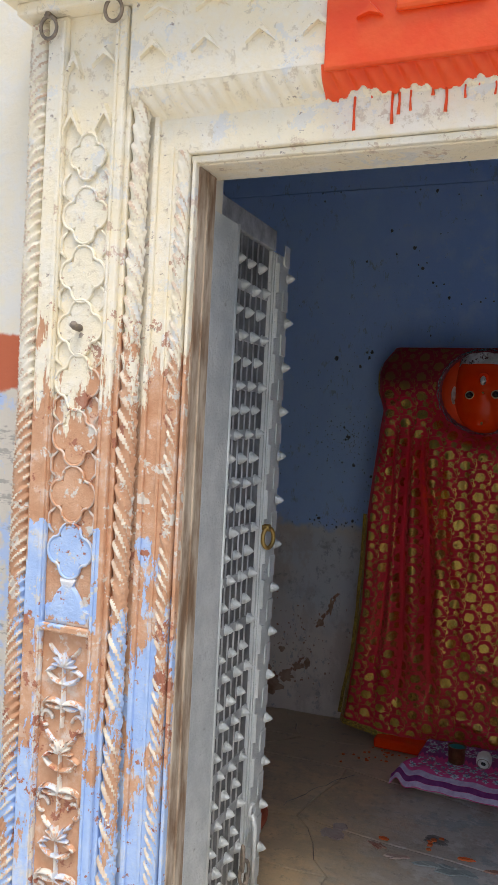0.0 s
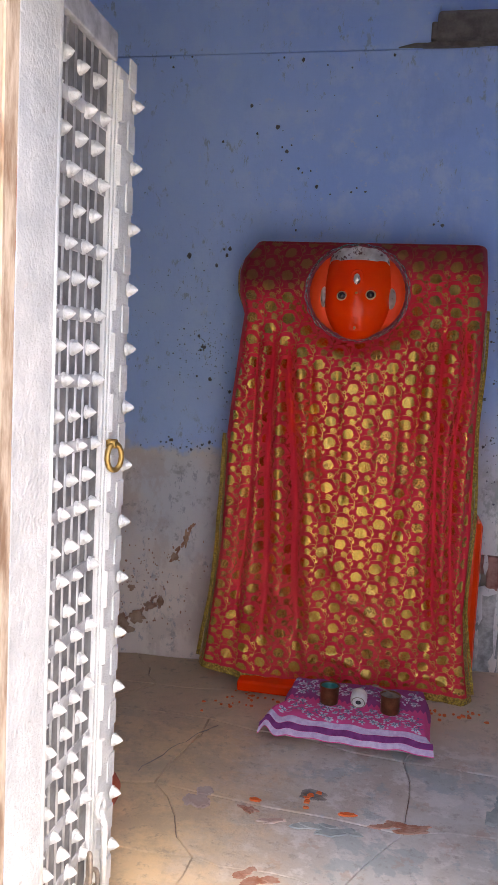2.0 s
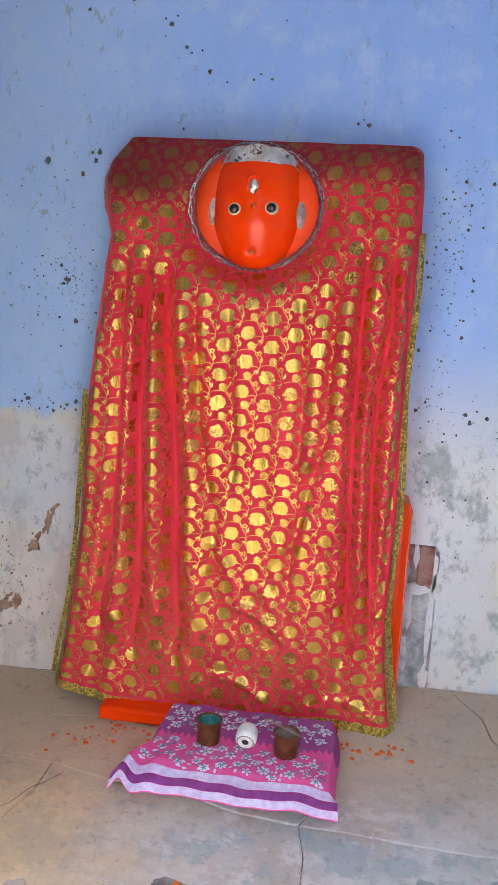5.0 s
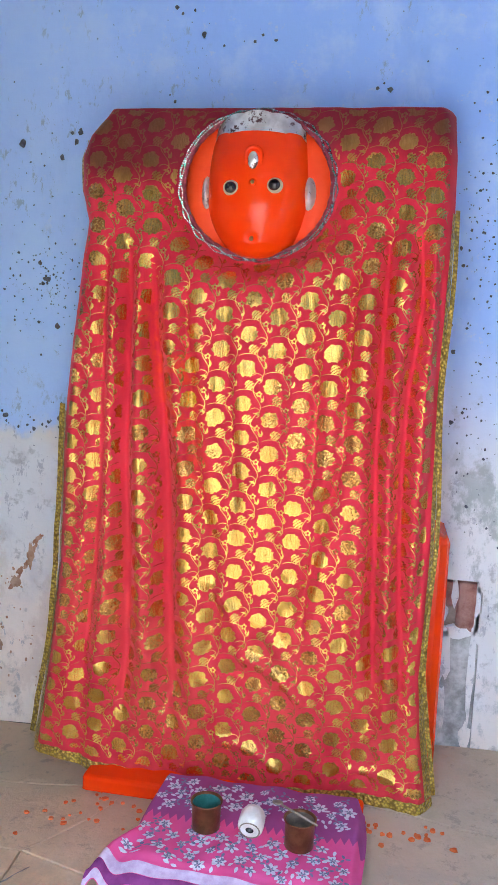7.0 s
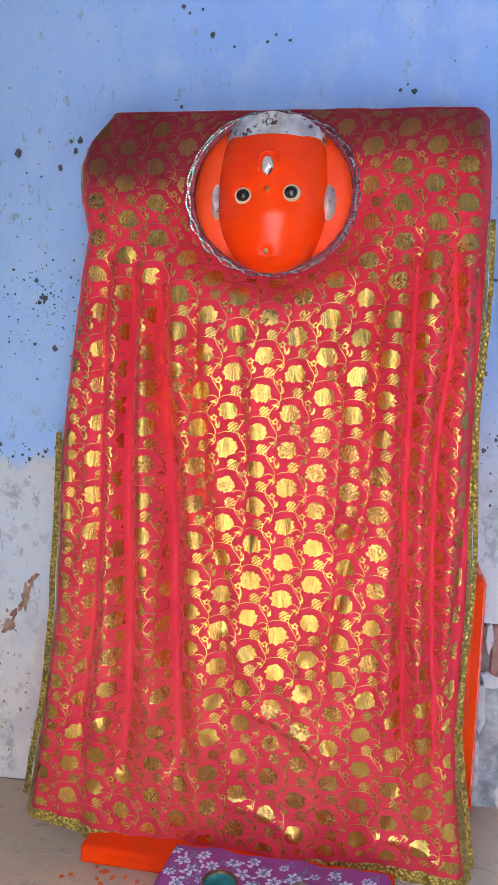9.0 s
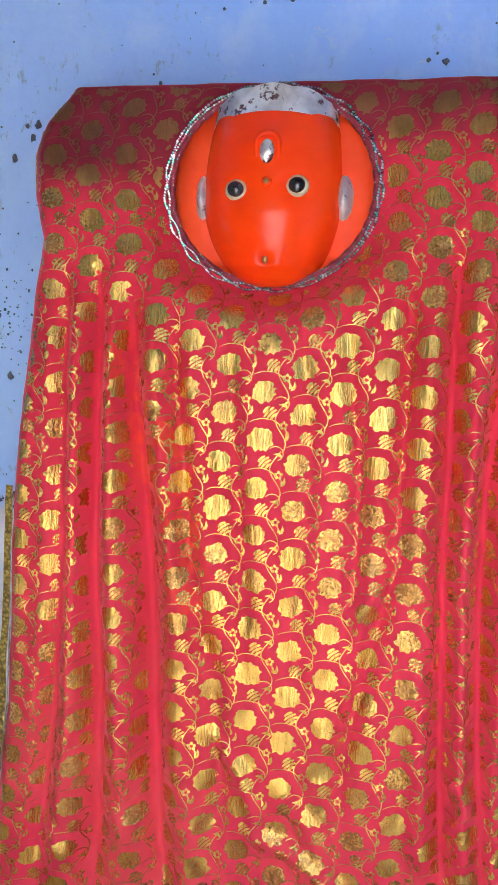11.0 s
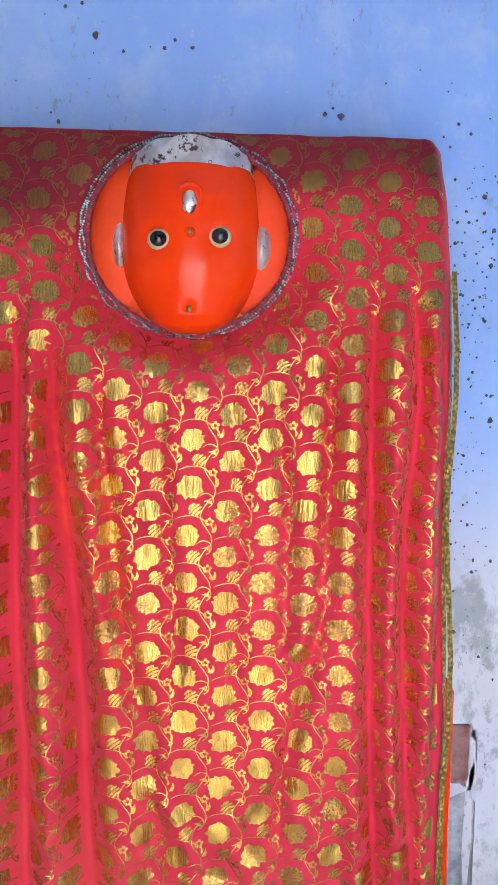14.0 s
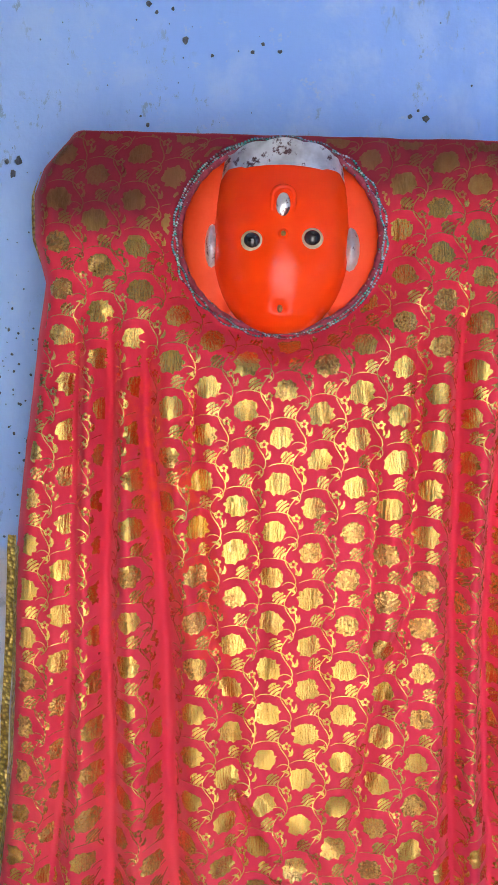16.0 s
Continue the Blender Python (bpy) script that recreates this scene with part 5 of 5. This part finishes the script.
# shallow recess coloured black in place of a deep hollow's shade
part("mouth", lathe(bmesh.new(), [(0.0122, 0.0222), (0.010, 0.012), (0.001, 0.010)], 24), BLACK, pot, "round mouth, lined black for the shade inside")
part("rim", tube(bmesh.new(), [(0.029 * math.cos(a), 0.029 * math.sin(a), 0.0235) for a in np.linspace(0, 2 * math.pi, 33)[:-1]], 0.002, 6, True), IRON, pot, "grey worn rim")

clay_pot = thing("clay_pot", "rounded red clay pot standing on the floor behind the door", "pot", at=(-1.205, 3.095, float(ground_height(-1.205, 3.095)) - 0.002))
part("body", lathe(bmesh.new(), [(0.002, 0.0), (0.060, 0.0), (0.092, 0.025), (0.112, 0.065), (0.115, 0.090), (0.102, 0.115), (0.078, 0.132), (0.060, 0.138), (0.056, 0.132), (0.075, 0.120), (0.095, 0.10), (0.07, 0.03), (0.002, 0.02)], 28), CLAY, clay_pot, "", True)
part("rim", lathe(bmesh.new(), [(0.060, 0.135), (0.060, 0.142), (0.068, 0.147), (0.072, 0.142), (0.066, 0.134)], 28), CLAY, clay_pot, "", True)

wall_peg = thing("iron_bracket", "dark iron bracket jutting from the blue wall", "bracket", at=(-1.931, 4.70, 2.391))
part("arm", tube(bmesh.new(), [(0.0, 0.01, 0.0), (0.0, -0.020, 0.001), (0.020, -0.030, 0.004), (0.060, -0.036, 0.010), (0.112, -0.040, 0.016), (0.124, -0.040, 0.017)], [0.006, 0.008, 0.010, 0.016, 0.018, 0.015]), IRON_DARK, wall_peg)
part("plate", boxed(-0.022, 0.022, -0.006, 0.004, -0.026, 0.026, 0.003), IRON_DARK, wall_peg)

# ---- marks and small things on walls and floor ----
part("corbel", box(boxed(-0.25, 0.06, YB - 0.075, YB + 0.005, 2.975, 3.10, 0.018), -0.275, -0.245, YB - 0.05, YB + 0.005, 2.985, 3.06, 0.008), RUBBLE)
corbel = bpy.data.objects["corbel"]
tagged(corbel, "rough broken grey stone corbel high in the blue wall", "corbel")
bm = extrude_xz(bmesh.new(), [(-0.42, 2.962), (-0.20, 2.958), (0.06, 2.962), (0.06, 2.985), (-0.24, 2.985), (-0.33, 2.970), (-0.36, 2.976)], YB - 0.03, YB + 0.001)
part("broken_lip", bm, RUBBLE, corbel)


def splat(bm, rng, x, z, r):
    extrude_xz(bm, [(x + a, z + b * 1.1) for a, b in blob_outline(rng, r)], YB - 0.0016, YB + 0.001, 0.001)


rng = random.Random(17)
bm = bmesh.new()
known = [(-1.389, 1.997, 0.017), (-0.767, 2.336, 0.011), (-0.70, 2.30, 0.005), (-0.857, 2.129, 0.007), (-0.875, 2.15, 0.004), (-0.533, 2.313, 0.007), (-0.60, 2.31, 0.007), (-0.575, 2.33, 0.006), (-0.165, 2.161, 0.011), (-0.205, 2.165, 0.007), (-0.185, 2.18, 0.005), (-0.921, 2.501, 0.013), (-0.945, 2.52, 0.006), (-0.90, 2.53, 0.006), (-0.97, 2.615, 0.014), (-1.104, 2.716, 0.012), (-0.86, 2.42, 0.009), (-0.84, 2.40, 0.006), (-0.80, 2.41, 0.006), (-1.291, 1.544, 0.013), (-1.31, 1.53, 0.010), (-1.32, 1.60, 0.010), (-1.255, 1.385, 0.014), (-1.245, 1.95, 0.012), (-1.18, 2.035, 0.013), (-1.195, 2.00, 0.012), (-1.21, 2.03, 0.008), (0.30, 1.97, 0.010), (0.36, 1.12, 0.011), (0.30, 1.10, 0.012), (0.28, 1.13, 0.010)]
for x, z, r in known:
    splat(bm, rng, x, z, r * 0.72)
for x, z, sx, sz, n, r in ((-1.28, 1.52, 0.08, 0.07, 110, 0.0048), (-1.35, 1.65, 0.16, 0.2, 100, 0.0038), (-1.15, 1.35, 0.05, 0.25, 50, 0.004), (0.16, 1.85, 0.05, 0.15, 70, 0.0048), (0.17, 1.3, 0.04, 0.2, 50, 0.005), (-1.3, 1.05, 0.14, 0.03, 40, 0.007), (0.17, 1.72, 0.05, 0.09, 60, 0.005), (0.2, 1.2, 0.12, 0.2, 70, 0.005), (0.35, 0.85, 0.12, 0.25, 60, 0.004), (-0.7, 2.25, 0.5, 0.16, 30, 0.0035), (-1.2, 2.1, 0.25, 0.3, 25, 0.004), (0.3, 2.0, 0.15, 0.2, 30, 0.005), (-0.6, 2.7, 0.4, 0.12, 18, 0.006), (-1.0, 2.93, 0.4, 0.02, 10, 0.012)):
    for _ in range(n):
        splat(bm, rng, rng.gauss(x, sx), rng.gauss(z, sz), 0.44 * r * rng.lognormvariate(0, 0.5))
specks = part("soot_specks", bm, SPECK, wall_back, "dark specks and splashes")
tagged(specks, kind="stuff")


def peel(bm, rng, x, z, w, h, lean=0.0):
    """A ragged flake scar in the plaster."""
    n = 14
    o = []
    for i in range(n):
        a = 2 * math.pi * i / n
        k = 1 + rng.uniform(-0.28, 0.28)
        o.append((x + w * k * math.cos(a) + lean * h * math.sin(a), z + h * k * math.sin(a)))
    extrude_xz(bm, o, YB - 0.0009, YB + 0.001)


rng = random.Random(23)
# chains of scars along cracks: from, to, pieces, size
for x0, z0, x1, z1, n, size in ((-1.43, 0.43, -1.375, 0.50, 6, 0.013), (-1.375, 0.49, -1.315, 0.625, 11, 0.014), (-1.60, 0.13, -1.50, 0.20, 8, 0.019), (-1.53, 0.20, -1.49, 0.25, 4, 0.012), (-1.80, 0.16, -1.66, 0.10, 10, 0.026), (-1.73, 0.06, -1.62, 0.12, 6, 0.020), (-1.78, 0.20, -1.74, 0.10, 5, 0.016)):
    bm = bmesh.new()
    for k in range(n):
        t = (k + rng.random()) / n
        peel(bm, rng, x0 + (x1 - x0) * t + rng.gauss(0, size * 0.35), z0 + (z1 - z0) * t + rng.gauss(0, size * 0.35), size * rng.uniform(0.3, 0.9), size * rng.uniform(0.5, 1.1), 0.5)
    part("flaked_patch", bm, PEEL, wall_back, "bare reddish plaster where the paint has flaked")
bm = bmesh.new()
for k in range(110):
    peel(bm, rng, rng.gauss(-1.52, 0.12), rng.gauss(0.30, 0.15), rng.uniform(0.002, 0.006), rng.uniform(0.002, 0.007))
flecks = part("flaked_flecks", bm, PEEL, wall_back, "small reddish flaked spots")
tagged(flecks, kind="stuff")

for x, z, w, h in ((-1.70, 0.05, 0.075, 0.055), (-1.60, 0.11, 0.045, 0.035), (-1.80, 0.12, 0.06, 0.05), (-1.525, 0.185, 0.030, 0.018), (-1.47, 0.21, 0.016, 0.030), (-1.345, 0.555, 0.013, 0.045), (-1.40, 0.455, 0.018, 0.022), (-1.63, 0.27, 0.020, 0.016)):
    bm = bmesh.new()
    o = [(x + w * (1 + rng.uniform(-0.35, 0.35)) * math.cos(a), z + h * (1 + rng.uniform(-0.35, 0.35)) * math.sin(a)) for a in np.linspace(0, 2 * math.pi, 23)[:-1]]
    extrude_xz(bm, o, YB - 0.0022, YB + 0.001)
    part("bare_patch", bm, EARTH, wall_back, "brown earth plaster laid bare")

# bare brick strip beside the idol, with remains of plaster
part("rough_fill", boxed(RECESS[0], RECESS[1], YB + 0.0025, YB + 0.03, -0.1, 0.435, 0.004), FILL, wall_back, "rough grey patched plaster")
for x0, x1, z0, z1 in ((0.160, 0.222, 0.44, 0.608), (0.100, 0.146, 0.52, 0.606), (0.190, 0.224, 0.09, 0.215)):
    part("brick", boxed(x0, x1, YB + 0.004, YB + 0.03, z0, z1, 0.006), BRICK, wall_back)
rng = random.Random(31)
for x, z, w, h in ((0.108, 0.50, 0.022, 0.10), (0.236, 0.45, 0.016, 0.06), (0.17, 0.435, 0.05, 0.022), (0.233, 0.60, 0.014, 0.03), (0.130, 0.36, 0.028, 0.11), (0.152, 0.57, 0.012, 0.05), (0.13, 0.16, 0.02, 0.10), (0.222, 0.30, 0.012, 0.20), (0.215, 0.08, 0.022, 0.05), (0.228, 0.52, 0.010, 0.09), (0.12, 0.50, 0.014, 0.03)):
    bm = bmesh.new()
    o = [(x + w * (1 + rng.uniform(-0.3, 0.3)) * math.cos(a), z + h * (1 + rng.uniform(-0.3, 0.3)) * math.sin(a)) for a in np.linspace(0, 2 * math.pi, 14)[:-1]]
    extrude_xz(bm, o, YB + 0.001, YB + 0.02)
    part("plaster_remnant", bm, PAINT, wall_back)

rng = random.Random(41)
for x, y, r, n in ((-0.505, 3.38, 0.05, 5), (-0.92, 4.18, 0.08, 14), (-0.05, 4.22, 0.10, 14), (-0.75, 4.14, 0.08, 8), (-1.0, 4.1, 0.1, 6), (0.08, 4.18, 0.06, 8)):
    for _ in range(n):
        px, py = rng.gauss(x, r * 0.6), rng.gauss(y, r * 0.6)
        bm = bmesh.new()
        o = blob_outline(rng, rng.uniform(0.004, 0.011) if n > 5 else rng.uniform(0.007, 0.016), 8)
        gz = float(ground_height(px, py))
        top = [bm.verts.new((px + a * 0.8, py + b * 0.7, gz + 0.0045)) for a, b in o]
        low = [bm.verts.new((px + a, py + b, gz - 0.004)) for a, b in o]
        bm.faces.new(top)
        for i in range(8):
            bm.faces.new((low[i], low[(i + 1) % 8], top[(i + 1) % 8], top[i]))
        part("orange_flake", bm, PIGMENT, floor)

def floor_patch(x, y, rx, ry, material, turn=0.0, name="worn_patch", lift=0.0032):
    """A thin ragged scab or stain lying on the flagstones, flush at its rim."""
    n = 34
    bm = bmesh.new()
    low, top = [], []
    for i in range(n):
        a = 2 * math.pi * i / n
        k = 1 + 0.08 * math.sin(2 * a + x * 50) + 0.06 * math.sin(5 * a + y * 40) + rng.uniform(-0.14, 0.14)
        u, v = rx * k * math.cos(a), ry * k * math.sin(a)
        px, py = x + u * math.cos(turn) - v * math.sin(turn), y + u * math.sin(turn) + v * math.cos(turn)
        low.append(bm.verts.new((px, py, float(ground_height(px, py)) - 0.002)))
        px, py = x + (px - x) * 0.78, y + (py - y) * 0.78
        top.append(bm.verts.new((px, py, float(ground_height(px, py)) + lift)))
    c = bm.verts.new((x, y, float(ground_height(x, y)) + lift))
    for i in range(n):
        j = (i + 1) % n
        bm.faces.new((low[i], low[j], top[j], top[i]))
        bm.faces.new((top[i], top[j], c))
    return part(name, bm, material, floor)


rng = random.Random(77)
for x, y, rx, ry, mt, turn in ((-0.52, 3.42, 0.075, 0.045, STAIN_DARK, 0.2), (-0.19, 3.30, 0.10, 0.030, STAIN_RED, 0.22), (-0.71, 3.27, 0.050, 0.018, STAIN_RED, -0.5), (-0.62, 3.22, 0.070, 0.022, STAIN_PINK, 0.1), (-0.866, 3.276, 0.065, 0.075, STAIN_PINK, 0.3), (-0.42, 3.225, 0.13, 0.045, SLATE, 0.1), (0.17, 3.44, 0.075, 0.15, SLATE, 0.1), (0.35, 3.51, 0.06, 0.13, SLATE, 0.0), (-0.15, 2.85, 0.16, 0.06, SLATE, 0.1), (-0.62, 2.92, 0.08, 0.05, STAIN_RED, 0.5)):
    for k in range(9):
        a, d, f = rng.uniform(0, 6.28), rng.uniform(0.1, 0.85), rng.uniform(0.22, 0.50)
        floor_patch(x + d * rx * math.cos(a), y + d * ry * math.sin(a), rx * f, ry * f, mt, turn + rng.uniform(-0.4, 0.4), lift=0.0018 + 0.0002 * k)
for x, y, rx, ry in ((-0.684, 3.331, 0.022, 0.012), (-0.505, 3.412, 0.014, 0.016), (-0.371, 3.331, 0.034, 0.012)):
    floor_patch(x, y, rx, ry, PIGMENT, 0.1, "orange_smear", 0.0050)
# cracks across the slabs
for line in (((-1.125, 3.397), (-1.045, 3.638), (-0.945, 3.852)),):
    pts = []
    for (xa, ya), (xb, yb) in zip(line, line[1:]):
        for t in np.linspace(0, 1, 8):
            px, py = xa + (xb - xa) * t + rng.gauss(0, 0.004), ya + (yb - ya) * t + rng.gauss(0, 0.004)
            if not pts or math.hypot(px - pts[-1][0], py - pts[-1][1]) > 0.005:
                pts.append((px, py, float(ground_height(px, py)) - 0.0002))
    part("crack", tube(bmesh.new(), pts, [rng.uniform(0.0010, 0.0024) for _ in pts], 6), STAIN_DARK, floor)

# flagstones
rng = random.Random(6)
cols = [-2.4, -1.95, -1.45, -0.95, -0.22, 0.38, 0.80, 1.1]
rowy = [2.03, 2.55, 2.95, 3.31, 3.83, 4.30, 4.70]
knots = {}
for i, x in enumerate(cols):
    for j, y in enumerate(rowy):
        inner_x, inner_y = 0 < i < len(cols) - 1, 0 < j < len(rowy) - 1
        knots[i, j] = (x + (rng.uniform(-0.16, 0.16) if inner_x else 0), y + (rng.uniform(-0.10, 0.10) if inner_y else 0))
for i in range(len(cols) - 1):
    for j in range(len(rowy) - 1):
        c = [knots[i, j], knots[i + 1, j], knots[i + 1, j + 1], knots[i, j + 1]]
        cx, cy = sum(p[0] for p in c) / 4, sum(p[1] for p in c) / 4
        o = []
        for k in range(4):
            a, b = c[k], c[(k + 1) % 4]
            for t in (0.0, 0.25, 0.5, 0.75):
                x, y = a[0] + (b[0] - a[0]) * t, a[1] + (b[1] - a[1]) * t
                if t:
                    x, y = x + 0.022 * math.sin(x * 31 + y * 47), y + 0.022 * math.sin(x * 43 - y * 29)
                d = math.hypot(cx - x, cy - y)
                o.append((x + (cx - x) / d * 0.002, y + (cy - y) / d * 0.002))
        lift = rng.uniform(-0.002, 0.002)
        bm = bmesh.new()
        low = [bm.verts.new((x, y, float(ground_height(x, y)) - 0.02)) for x, y in o]
        rim = [bm.verts.new((x, y, float(ground_height(x, y)) - 0.002 + lift)) for x, y in o]
        top = [bm.verts.new((x + (cx - x) * 0.012, y + (cy - y) * 0.012, float(ground_height(x, y)) + lift)) for x, y in o]
        mid_v = bm.verts.new((cx, cy, float(ground_height(cx, cy)) + lift))
        for k in range(16):
            m2 = (k + 1) % 16
            bm.faces.new((low[k], low[m2], rim[m2], rim[k]))
            bm.faces.new((rim[k], rim[m2], top[m2], top[k]))
            bm.faces.new((top[k], top[m2], mid_v))
        part("flagstone", bm, STONE, floor)
